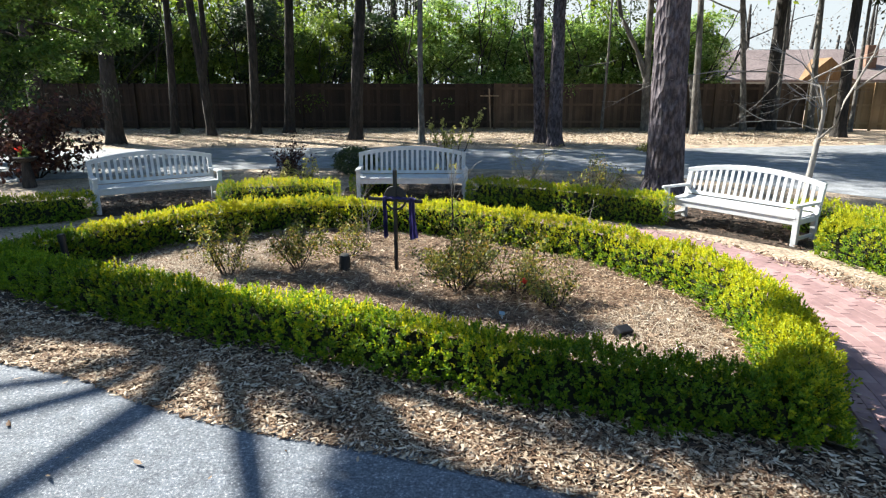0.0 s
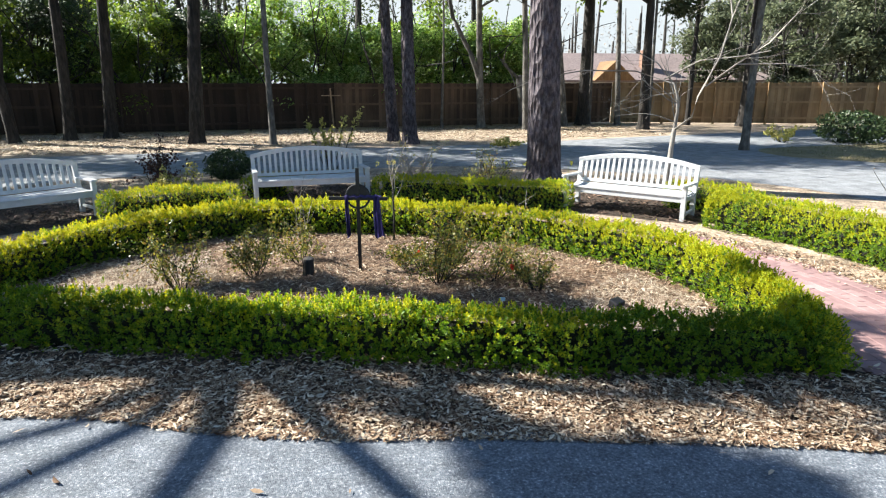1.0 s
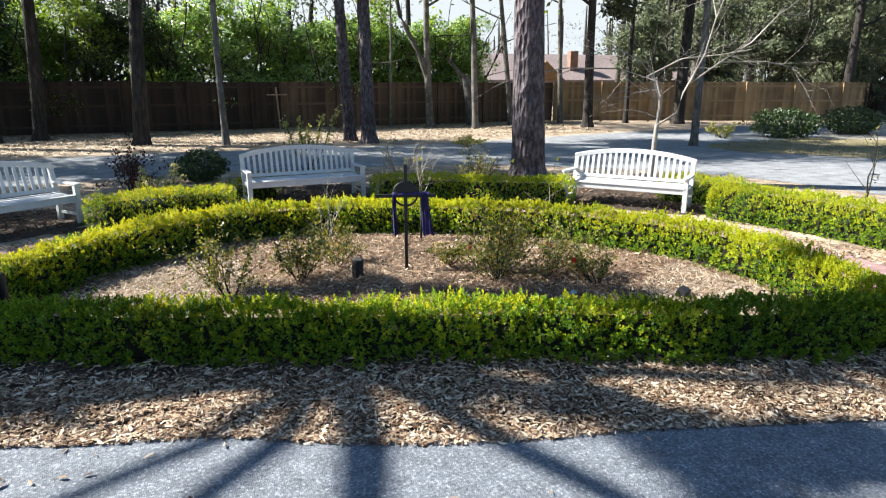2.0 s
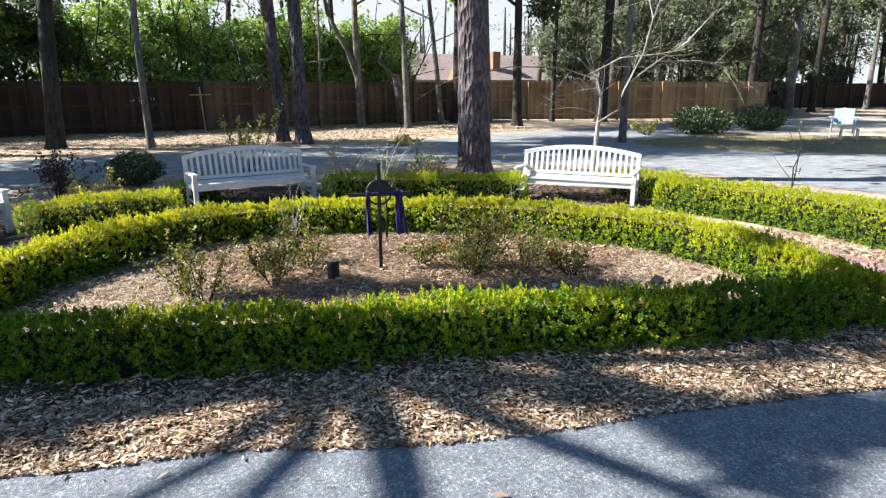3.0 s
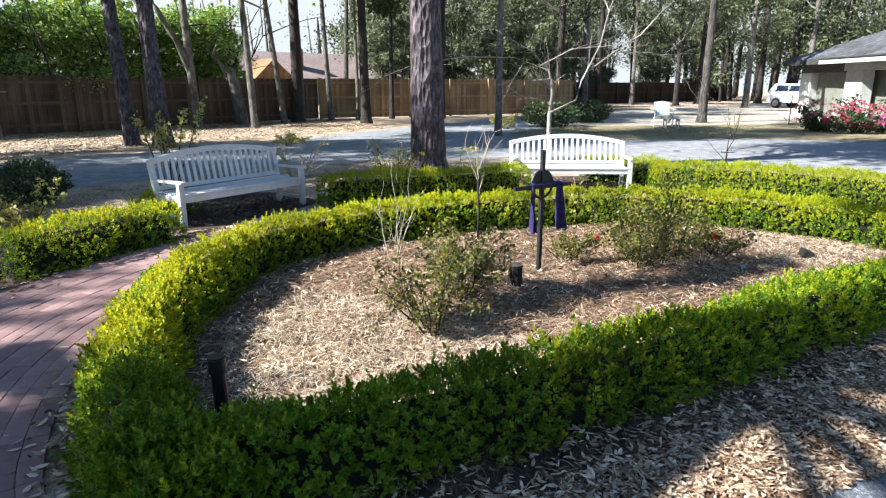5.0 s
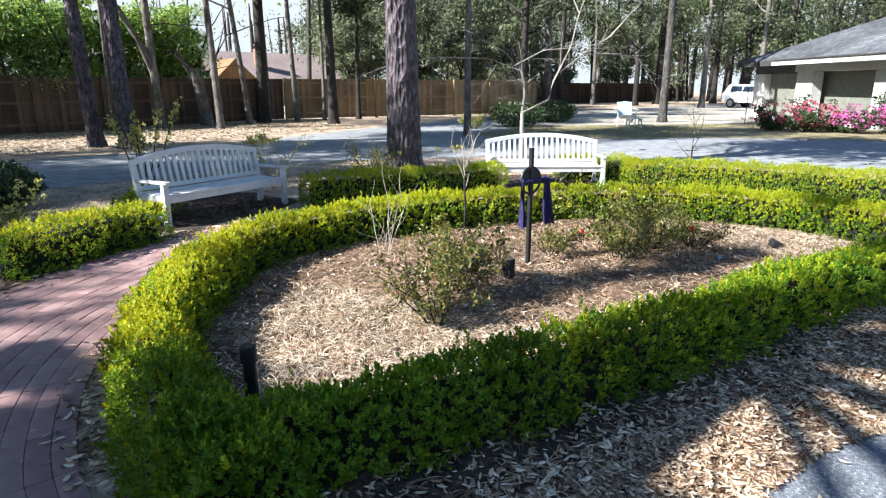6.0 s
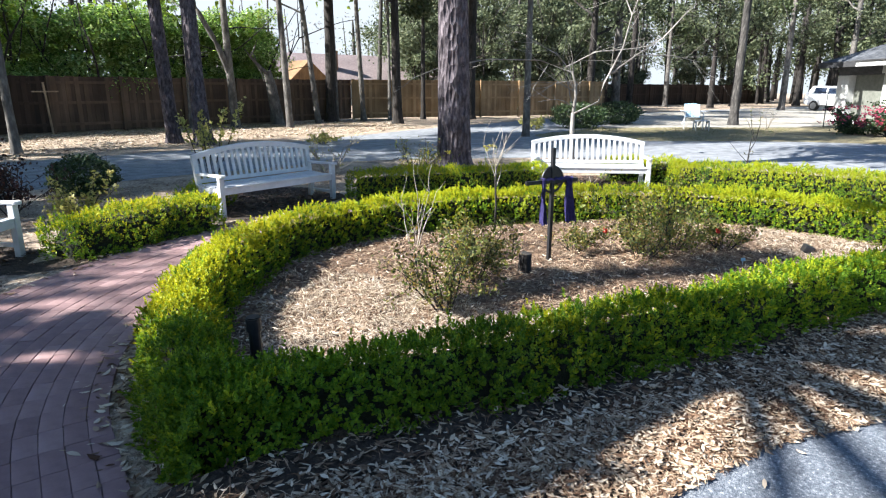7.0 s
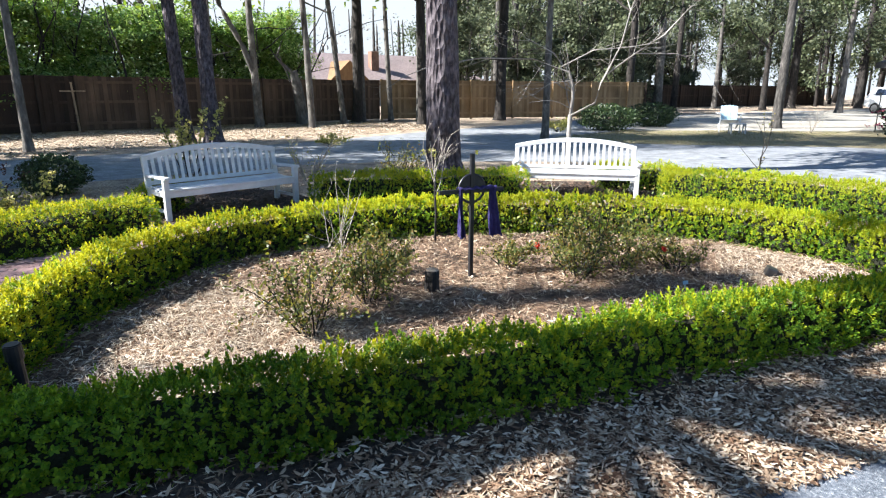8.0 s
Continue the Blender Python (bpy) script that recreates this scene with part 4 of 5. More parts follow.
for k in range(4):
    p = rngt.normal(0, 0.015, (10, 3)) + np.array([rngt.uniform(-0.2, 0.2), rngt.uniform(-0.2, 0.2), 0.95])
    part("bud", leaves("bud", p, rngt.normal(0, 1, (10, 3)), 0.03, rngt), YELLOW, ob)


# ---- fences ----
def fence(x0, y0, x1, y1, height, material, label, seed, mid=True):
    """A cedar board fence seen from its rail side: posts, rails and panels of boards."""
    rng = random.Random(seed)
    L = math.hypot(x1 - x0, y1 - y0)
    ang = math.degrees(math.atan2(y1 - y0, x1 - x0))
    ob = thing("board_fence", label, "fence", pose(x0, y0, 0, 0, 0, ang))
    k, step = 0, 2.4
    while k * step < L - 0.2:
        a, b = k * step, min(L, (k + 1) * step)
        bm = bmesh.new()
        x = a
        while x < b - 0.05:
            w = 0.152
            h = height + rng.uniform(-0.015, 0.015)
            add_box(bm, (w, 0.018, h - 0.05), pose(x + 0.07, 0.055 + (0.02 if int(x / 0.145) % 2 else 0.0), 0.05 + (h - 0.05) / 2, 0, rng.uniform(-0.3, 0.3)))
            x += 0.145
        tagged(part("panel", bm, material, ob), kind="stuff")
        for z in ((0.3, height * 0.54, height - 0.2) if mid else (0.35, height - 0.2)):
            board("rail", (b - a, 0.04, 0.09), pose((a + b) / 2, 0.022, z), material, ob, 0)
        board("post", (0.10, 0.10, height + 0.06), pose(a, -0.03, height / 2), material, ob, 0.005)
        k += 1
    return ob


# Each stretch takes the cedar tone that matches the light falling on it.
fence(-42, 27.7, 2.4, 27.7, 1.92, CEDAR, "tall cedar board fence coloured dark for shade", 1)
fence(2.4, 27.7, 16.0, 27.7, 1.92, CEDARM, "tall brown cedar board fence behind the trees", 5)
fence(16.0, 27.6, 30.0, 20.8, 1.95, CEDAR2, "tan cedar board fence coloured light for sun", 2)
fence(30.0, 20.8, 44.0, 28.5, 1.9, CEDAR, "far cedar board fence coloured dark for shade", 3)
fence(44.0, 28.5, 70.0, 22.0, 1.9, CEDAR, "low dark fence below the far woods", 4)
fx = thing("wooden_cross", "plain weathered wooden cross beside the fence", "cross", pose(2.2, 27.2, 0, 0, -3, 0))
board("upright", (0.06, 0.05, 1.7), pose(0, 0, 0.87), WOOD, fx, 0.006)
board("crossbar", (0.80, 0.03, 0.045), pose(0, -0.045, 1.42, 0, 3), WOOD, fx, 0.006)


# ---- trees ----
def tree(x, y, r, h, lean, bark, label, seed, crown=None, n=0, leaf=0.28, limb=4, start=0.45, spread_=2.6, rough=0.12, segs=14, rings=40, name="tree", fork=None):
    """A standing tree: flared trunk, limbs, and a broken crown of leaf tufts."""
    rng = np.random.default_rng(seed)
    ob = thing(name, label, "tree", pose(x, y, 0), "trees round the garden")
    pts, rad = [], []
    N = 9
    for i in range(N):
        t = i / (N - 1)
        z = -0.06 + h * t
        wv = 0.012 * h * math.sin(t * 5 + seed) * t
        pts.append((lean[0] * z + wv, lean[1] * z + wv * 0.6, z))
        rad.append(r * (1 - 0.6 * t))
    pts.insert(1, (lean[0] * 0.3, lean[1] * 0.3, 0.28))
    rad.insert(1, r * 1.03)
    rad[0] = r * 1.42
    part("trunk", tube("trunk", pts, rad, segs, rough, seed, rings), bark, ob)
    tips = []
    for k in range(limb):
        t = start + (0.96 - start) * k / max(1, limb - 1)
        a = rng.uniform(0, 6.283) + k * 2.4
        z = h * t
        p0 = Vector((lean[0] * z, lean[1] * z, z))
        runs = branching(p0, (math.cos(a), math.sin(a), 0.45), spread_ * (1.15 - 0.6 * t) * rng.uniform(0.8, 1.2), r * 0.33, 1, rng, [], 3, 0.3)
        bough(runs, bark, ob)
        tips += [q[-1] for q, _ in runs] + [q[2] for q, _ in runs[1:]]
    if fork:
        part("limb", tube("limb", fork[0], fork[1], 10, rough, seed + 3, 16), bark, ob)
    if crown and tips:
        c = np.array([tuple(q) for q in tips])
        k = rng.integers(0, len(c), n)
        p = c[k] + rng.normal(0, 1, (n, 3)) * np.array([0.42, 0.42, 0.30]) * spread_ * 0.34
        part("crown", leaves("crown", p, rng.normal(0, 1, (n, 3)) + np.array([0, 0, 0.6]), leaf, rng, 0.5, 0.4, 0.5), crown, ob)
    return ob


tree(4.08, 11.22, 0.325, 13, (-0.02, 0.0), BARK, "large pine trunk with deeply plated purple-grey bark", 41, PINE, 8500, 0.3, 10, 0.42, 4.0, 0.06, 40, 110, name="pine_tree")
FENCE_TREES = [
        (-10.7, 20.8, 0.26, 0.0, 0.0, BARK2), (-10.4, 24.8, 0.15, 0.03, 0.0, BARK2), (-7.25, 24.9, 0.19, 0.03, 0.0, BARK2),
        (-6.05, 25.4, 0.22, 0.07, 0.0, BARK2), (-2.98, 22.3, 0.235, 0.075, 0.0, BARK2), (3.4, 21.2, 0.20, -0.05, 0.0, BARK),
        (3.7, 20.1, 0.235, -0.01, 0.05, BARK), (9.95, 24.6, 0.14, -0.05, 0.0, BARK3), (12.65, 26.2, 0.13, -0.12, 0.0, BARK3),
        (13.75, 26.6, 0.26, 0.02, 0.0, BARK2), (15.5, 26.3, 0.13, -0.05, 0.0, BARK3), (14.9, 23.4, 0.22, -0.02, 0.0, BARK2), (18.6, 25.2, 0.12, 0.0, 0.0, BARK2)]
# The tree at (-18.4, 19.7) is unseen, placed by the shade it throws.
ROAD_TREES = [
        (20.4, 23.6, 0.28, 0.02, 0.0, BARK2), (-14.5, 23.0, 0.28, 0.0, 0.0, BARK2), (-18.4, 19.7, 0.3, 0.03, 0.0, BARK2),
        (30.1, 21.9, 0.26, 0.02, 0.0, BARK2), (35.2, 22.6, 0.3, -0.03, 0.0, BARK3), (46.5, 14.8, 0.24, 0.02, 0.0, BARK3),
        (55.0, 20.5, 0.4, 0.0, 0.0, BARK2), (50.0, 21.0, 0.25, -0.03, 0.0, BARK2), (40.5, 24.0, 0.24, 0.03, 0.0, BARK2), (58.0, 12.5, 0.3, 0.0, 0.0, BARK3), (62.0, 17.0, 0.3, 0.02, 0.0, BARK2), (49.0, 24.5, 0.2, 0.0, 0.0, BARK3)]
for i, (x, y, r, lx, ly, bk) in enumerate(FENCE_TREES + ROAD_TREES):
    pine = i % 3 == 0
    tree(x, y, r, 14 if i == 0 else 11 + (i * 7) % 4, (lx, ly), bk, "tall bare-trunked tree with " + ("dark" if bk is BARK2 else "grey") + " bark", 50 + i,
         PINE if pine else FARLEAF if i > 12 else OAKLEAF, 1500 if i == 15 else 3600 if i == 4 else 2800 if 1 <= i <= 3 else 13000 if x < -13 else 5500 if i == 0 else 9000 if -4 < x < 5 else 4200, 0.24, 7, 0.42, (3.2 if x < -13 else 3.4 if 3 < x < 5 else 2.6) + (i % 3) * 0.5, segs=12, rings=26)
tree(24.4, 11.8, 0.20, 12, (0.07, 0.02), BARK4, "leaning grey tree on the grass verge", 91, PINE, 21000, 0.25, 11, 0.52, 4.6, segs=14)
tree(12.55, 15.05, 0.12, 11, (0.0, 0.0), BARK3, "slim straight grey trunk at the road fork", 92, PINE, 6000, 0.22, 7, 0.6, 3.4, segs=12)
tree(-0.6, 21.2, 0.105, 12, (-0.012, 0.0), BARK3, "thin straight pale pine trunk by the road", 93, PINE, 4200, 0.22, 7, 0.6, 3.0, segs=10)
tree(6.9, 26.8, 0.065, 8, (0.015, 0.0), BARK3, "very thin pale trunk before the fence", 94, OAKLEAF, 500, 0.2, 3, 0.55, 1.6, segs=8)
tree(14.25, 26.8, 0.10, 9, (-0.01, 0.0), BARK3, "thin pale trunk before the fence", 95, OAKLEAF, 500, 0.2, 3, 0.55, 1.6, segs=8)
tree(17.0, 26.0, 0.09, 9, (0.0, 0.0), BARK3, "thin pale trunk before the fence", 96, OAKLEAF, 500, 0.2, 3, 0.55, 1.6, segs=8)
tree(-8.75, 24.2, 0.18, 11, (-0.06, 0.0), BARK2, "forked dark trunk leaning by the fence", 97, OAKLEAF, 900, 0.24, 5, 0.5, 2.6, fork=([(-0.13, 0, 2.1), (0.05, 0, 3.2), (0.05, 0, 5.0), (0.1, 0.1, 8.0)], [0.13, 0.11, 0.09, 0.05]))
tree(8.6, 26.4, 0.17, 10, (-0.03, 0.0), BARK3, "forked pale trunk before the fence", 98, OAKLEAF, 900, 0.22, 4, 0.5, 2.4, fork=([(-0.06, 0, 2.0), (-0.5, 0, 3.1), (-1.3, 0.1, 4.6), (-1.8, 0.1, 7.0)], [0.13, 0.11, 0.09, 0.05]))
sb = thing("broken_trunk", "short broken pale trunk leaning before the fence", "stump", pose(11.0, 26.9, 0))
part("trunk", tube("trunk", [(0, 0, -0.05), (-0.08, 0, 0.6), (-0.25, 0, 1.5), (-0.42, 0, 2.25)], [0.30, 0.25, 0.22, 0.15], 12, 0.2, 7, 20), BARK3, sb)
bough(branching((-0.38, 0, 2.1), (-1, 0, 0.8), 1.5, 0.09, 1, np.random.default_rng(5), [], 3), BARK3, sb)

# bare crape myrtle behind the sunny bench
rngm = np.random.default_rng(61)
my = thing("crape_myrtle", "bare crape myrtle with smooth pale forking limbs", "tree", pose(5.72, 9.55, 0))
part("trunk", tube("trunk", [(-0.06, -0.05, -0.03), (-0.02, -0.03, 0.4), (0.05, 0.03, 0.8), (0.10, 0.06, 1.13)], [0.07, 0.050, 0.044, 0.040], 12, 0.1, 3, 16), PALEBARK, my)
MYRTLE_LIMBS = [([(0.10, 0.06, 1.11), (0.10, 0.02, 1.43), (0.08, 0.02, 1.66), (0.02, 0.08, 1.92)], 0.036),
                ([(0.10, 0.06, 1.11), (-0.06, -0.56, 1.36), (-0.03, -0.63, 1.7), (0.10, -0.9, 2.33), (0.16, -1.0, 2.9), (0.24, -1.15, 3.4)], 0.019),
                ([(0.04, -0.7, 1.86), (0.25, -1.1, 2.2), (0.45, -1.5, 2.5), (0.62, -1.85, 2.95)], 0.016),
                ([(0.25, -1.1, 2.2), (0.7, -1.6, 2.2), (1.0, -2.0, 2.08)], 0.010)]
MYRTLE_BRANCHES = [([(0.02, 0.08, 1.90), (-0.5, 0.5, 2.12), (-1.1, 1.25, 2.14), (-1.75, 1.9, 2.0), (-2.1, 2.35, 1.78)], 0.015),
                ([(0.02, 0.08, 1.90), (-0.15, 0.35, 2.25), (-0.4, 0.75, 2.5)], 0.012),
                ([(-0.1, 0.2, 1.98), (0.2, -0.3, 2.28), (0.5, -0.9, 2.33), (0.7, -1.3, 2.4)], 0.013),
                ([(0.16, -1.0, 2.9), (0.3, -0.7, 3.4), (0.3, -0.5, 3.9)], 0.012),
                ([(0.06, 0.04, 1.75), (-0.25, 0.3, 1.7), (-0.45, 0.5, 1.5)], 0.009)]
for line, r in MYRTLE_LIMBS + MYRTLE_BRANCHES:
    line = [Vector(q) for q in line]
    runs = [(line, list(np.linspace(r, r * 0.5, len(line))))]
    for k in range(8):
        j = int(rngm.integers(1, len(line)))
        at = line[j].lerp(line[j - 1], rngm.uniform(0, 0.8))
        branching(at, (line[-1] - line[-2]).normalized() + Vector(rngm.normal(0, 0.4, 3)), rngm.uniform(0.4, 1.0), max(0.003, r * 0.28), 1, rngm, runs, 2, 0.05, 0.5)
    bough(runs, PALEBARK, my, 7)

# tall clipped-up evergreens behind the fence
def tall_shrub(x, y, h, w, seed, material=None, n=13000, leaf=0.125, label="tall glossy evergreen shrub rising above the fence", base=0.8):
    rng = np.random.default_rng(seed)
    ob = thing("evergreen_shrub", label, "shrub", pose(x, y, 0), "evergreens behind the fence")
    runs = []
    for k in range(5):
        a = k * 1.3 + seed
        branching((0.1 * math.cos(a), 0.1 * math.sin(a), -0.05), (0.3 * math.cos(a), 0.3 * math.sin(a), 1), h * 0.75, 0.06, 1, rng, runs, 3)
    tagged(part("stalk", limbs("stalk", runs, 6), BARK2, ob), kind="stuff")
    m = 30
    c, d = blobs(m, (0, 0, h * 0.48), (w * 0.66, w * 0.5, h * 0.46), rng, 0.35, 0.25)
    size = rng.uniform(0.55, 1.2, m)
    k = rng.choice(m, n, p=size ** 2 / np.sum(size ** 2))
    out = unit(rng.normal(0, 1, (n, 3)) + np.array([0, 0, 0.35]))
    p = c[k] + out * size[k][:, None] * rng.uniform(0.7, 1.04, (n, 1)) * np.array([1.05, 1.05, 0.38]) - np.array([0, 0, 0.22]) * rng.uniform(0, 1, (n, 1)) ** 2
    keep = (p[:, 2] > base) & (p[:, 1] > -1.75)
    p, out = p[keep], out[keep]
    k = rng.integers(0, m, 1300)
    inner = c[k] + rng.normal(0, 0.3, (1300, 3)) * size[k][:, None]
    inner[:, 1] = np.maximum(inner[:, 1], -1.6)
    tagged(part("inner_leaves", leaves("inner_leaves", inner[inner[:, 2] > base * 0.5], rng.normal(0, 1, (int(np.sum(inner[:, 2] > base * 0.5)), 3)), 0.26, rng, 0.6, 0.4, 0.5), OAKLEAF if material is SHRUB else material, ob), kind="stuff")
    part("crown", leaves("crown", p, out * 0.5 + np.array([0, -0.25, 0.8]), leaf, rng, 0.42, 0.5, 0.42), material or SHRUB, ob)


for i in range(19):
    x = -19 + i * 1.72
    tall_shrub(x, 29.9 + 0.7 * math.sin(i * 2.1), (5.9, 5.3, 5.6, 6.2, 5.1, 5.7)[i % 6] + (0.5 if i < 7 else 0), 2.3, 200 + i, (DARKLEAF, SHRUB, OAKLEAF)[i % 3] if i < 10 else SHRUB, 15000, 0.125, base=0.3)
for x, y, h in ((22.2, 28.3, 6.8), (25.6, 26.4, 7.4), (29.0, 25.2, 7.0), (33.0, 24.0, 6.5), (37, 27, 7), (41, 30.5, 6.5), (47, 31, 7.5), (54, 30, 8), (61, 27, 8), (68, 24, 9)):
    tall_shrub(x, y, h, 3.6 if x > 30 else 2.4, int(x * 7), FARLEAF, 9000, 0.18, "large green shrub behind the fence")

# the near leafy tree whose boughs hang in, and the dark red bush
def bough_tree(x, y, label, seed, tips, n, material, r=0.2, h=7.0, leaf=0.12):
    rng = np.random.default_rng(seed)
    ob = thing("leafy_tree", label, "tree", pose(x, y, 0))
    part("trunk", tube("trunk", [(0, 0, -0.05), (0.02, 0, 0.5), (0.1, 0, h * 0.5), (0.1, 0.1, h)], [r * 1.4, r, r * 0.8, r * 0.4], 12, 0.12, seed, 24), BARK2, ob)
    pts = []
    for tx, ty, tz, rad in tips:
        a = Vector((0.1, 0.05, h * 0.45))
        b = Vector((tx - x, ty - y, tz))
        runs = [([a, a.lerp(b, 0.35) + Vector((0, 0, 0.4)), a.lerp(b, 0.7) + Vector((0, 0, 0.3)), b], [r * 0.35, r * 0.25, r * 0.16, 0.02])]
        branching(a.lerp(b, 0.6), b - a, rad * 1.2, 0.03, 1, rng, runs, 4)
        bough(runs, BARK2, ob)
        m = int(n * rad)
        c = unit(rng.normal(0, 1, (18, 3))) * rng.uniform(0.2, 1, (18, 1)) * np.array([rad, rad, rad * 0.6]) + np.array(tuple(b))
        pts.append(c[rng.integers(0, 18, m)] + rng.normal(0, 0.22, (m, 3)) * np.array([rad, rad, rad * 0.5]))
    p = np.concatenate(pts)
    part("crown", leaves("crown", p, rng.normal(0, 0.6, p.shape) + np.array([0, 0, 1.0]), leaf, rng, 0.55, 0.4, 0.4), material, ob)


# The last six tips, unseen, are added to shade a bench and hedge.
bough_tree(-12.4, 16.4, "leafy tree whose light green boughs hang over the road", 71,
           [(-10.2, 14.9, 2.3, 0.9), (-9.3, 15.3, 2.6, 0.9), (-8.3, 15.9, 3.0, 0.8), (-10.3, 14.7, 3.5, 1.1), (-8.9, 15.6, 3.9, 1.0), (-9.7, 15.0, 4.8, 1.2), (-7.7, 16.4, 4.3, 0.7), (-11, 15.0, 4.2, 1.3), (-8.2, 16.2, 5.2, 0.9), (-10.6, 14.8, 1.7, 0.8), (-7.9, 15.9, 6.5, 0.7), (-7.2, 15.3, 6.8, 0.7), (-6.6, 15.5, 6.9, 0.55), (-6.5, 15.1, 7.0, 0.5), (-5.75, 14.7, 7.0, 0.5), (-4.9, 14.1, 7.1, 0.45)], 2600, LIGHTLEAF, leaf=0.11)
shrub(-8.5, 13.1, 2.3, 1.55, 3800, REDLEAF, "large dark red-leaved bush beside the road", 72, 0.10, 0.0, 12, "red_leaf_bush", low=0.1)
shrub(-10.6, 14.2, 2.6, 2.2, 3600, DARKLEAF, "large dark evergreen bush beside the road", 73, 0.10, 0.0, 12, "evergreen_bush", low=0.1)
shrub(-1.85, 13.6, 0.95, 0.6, 5200, DARKLEAF, "round dark evergreen bush at the road edge", 74, 0.045, 0.0, 10, "round_bush", low=-0.2, round_=True)
shrub(-3.1, 12.6, 0.9, 0.75, 1100, REDLEAF, "open dark bush behind the hedge", 75, 0.05, 0.0, 10, "open_bush")
shrub(-2.6, 11.6, 0.6, 0.5, 800, YELLOW, "small yellow-green bush behind the hedge", 76, 0.05, 0.0, 8, "open_bush")
shrub(1.77, 12.3, 0.6, 0.75, 160, YELLOW, "sparse twiggy bush behind the hedge", 77, 0.04, 0.0, 12, "twiggy_bush", twig=TWIG)
shrub(3.0, 11.2, 0.9, 0.62, 700, ROSE, "low green bush below the large pine", 78, 0.038, 0.0, 10, "open_bush")
shrub(2.55, 10.6, 0.5, 0.55, 260, ROSE, "small twiggy green bush behind the hedge", 79, 0.035, 0.0, 8, "twiggy_bush")
rng = np.random.default_rng(80)
sg = thing("spring_bush", "upright bush of bare whips with yellow-green new leaves", "shrub", pose(0.2, 13.6, 0))
for tx, ty, tz in ((-0.42, 0.1, 1.15), (-0.15, -0.1, 1.2), (0.1, 0.1, 1.0), (0.38, 0.0, 1.22), (0.72, -0.05, 1.38), (-0.05, 0.2, 0.85)):
    tip = Vector((tx, ty, tz))
    line = [Vector((tx * 0.1, ty * 0.1, -0.02)), tip * 0.4 + Vector((tx * 0.1, 0, 0)), tip * 0.75, tip]
    part("stem", limbs("stem", [(line, [0.012, 0.010, 0.007, 0.003])], 5), BARK2, sg)
    u = rng.uniform(0, 1, 75)
    p = np.array([tuple(line[2].lerp(tip, (w - 0.35) / 0.65) if w > 0.35 else line[1].lerp(line[2], 0.3 + 2 * w)) for w in u]) + rng.normal(0, 0.035, (75, 3))
    part("leaves", leaves("leaves", p, rng.normal(0, 1, (75, 3)), 0.07, rng, 0.55, 0.4, 0.7), YELLOW, sg)
shrub(6.2, 17.9, 1.4, 0.4, 900, YELLOW, "low green growth at the road edge", 81, 0.07, 0.0, 8, "low_bush")
shrub(17.8, 15.9, 2.3, 1.0, 4600, DARKLEAF, "dense dark rounded bush on the verge", 82, 0.09, 0.0, 12, "evergreen_bush", low=-0.1, round_=True)
shrub(21.5, 15.9, 2.0, 1.0, 4000, DARKLEAF, "dense dark bush on the verge", 83, 0.09, 0.0, 12, "evergreen_bush", low=-0.1, round_=True)
shrub(15.6, 16.6, 1.3, 0.6, 700, YELLOW, "low yellow-green bush at the road fork", 84, 0.08, 0.0, 8, "low_bush")
shrub(7.6, 6.75, 0.35, 1.05, 40, ROSE, "thin bare sapling at the road edge", 85, 0.04, 0.0, 2, "bare_sapling", "sapling", twig=BARK2)
shrub(22.6, 10.0, 1.3, 1.0, 20, YELLOW, "fallen grey branches on the grass", 86, 0.05, 0.0, 5, "dead_branch", "branch", twig=TWIG)
bb = thing("plant_stand", "dark pedestal planter with a red flower by the road", "planter", pose(-7.9, 11.9, 0))
bm = bmesh.new()
cyl(bm, 0.13, 0.07, 0.5, pose(0, 0, 0.25), 14, 0.01)
part("pedestal", bm, BARK2, bb)
bm = bmesh.new()
cyl(bm, 0.12, 0.24, 0.09, pose(0, 0, 0.54), 18, 0.015)
part("bowl", bm, BARK2, bb)
rng = np.random.default_rng(88)
p = rng.normal(0, 0.05, (60, 3)) + np.array([0, 0, 0.66])
part("leaves", leaves("leaves", p, rng.normal(0, 1, p.shape), 0.07, rng), LIGHTLEAF, bb)
p = rng.normal(0, 0.03, (30, 3)) + np.array([-0.08, 0, 0.72])
part("flower", leaves("flower", p, rng.normal(0, 1, p.shape), 0.06, rng), RED, bb)
df = thing("daffodils", "few yellow daffodils behind the hedge", "flower", pose(3.5, 10.9, 0))
rng = np.random.default_rng(87)
for k, (x, y) in enumerate(((0, 0), (0.42, 0.1), (0.85, -0.25), (-0.25, 0.3))):
    part("stem", limbs("stem", branching((x, y, -0.02), (0.05, 0, 1), 0.42, 0.006, 0, rng, []), 4), BOX, df)
    p = rng.normal(0, 0.018, (12, 3)) + np.array([x + 0.02, y, 0.44])
    part("flower", leaves("flower", p, rng.normal(0, 1, (12, 3)), 0.05, rng, 0.6), LEMON, df)


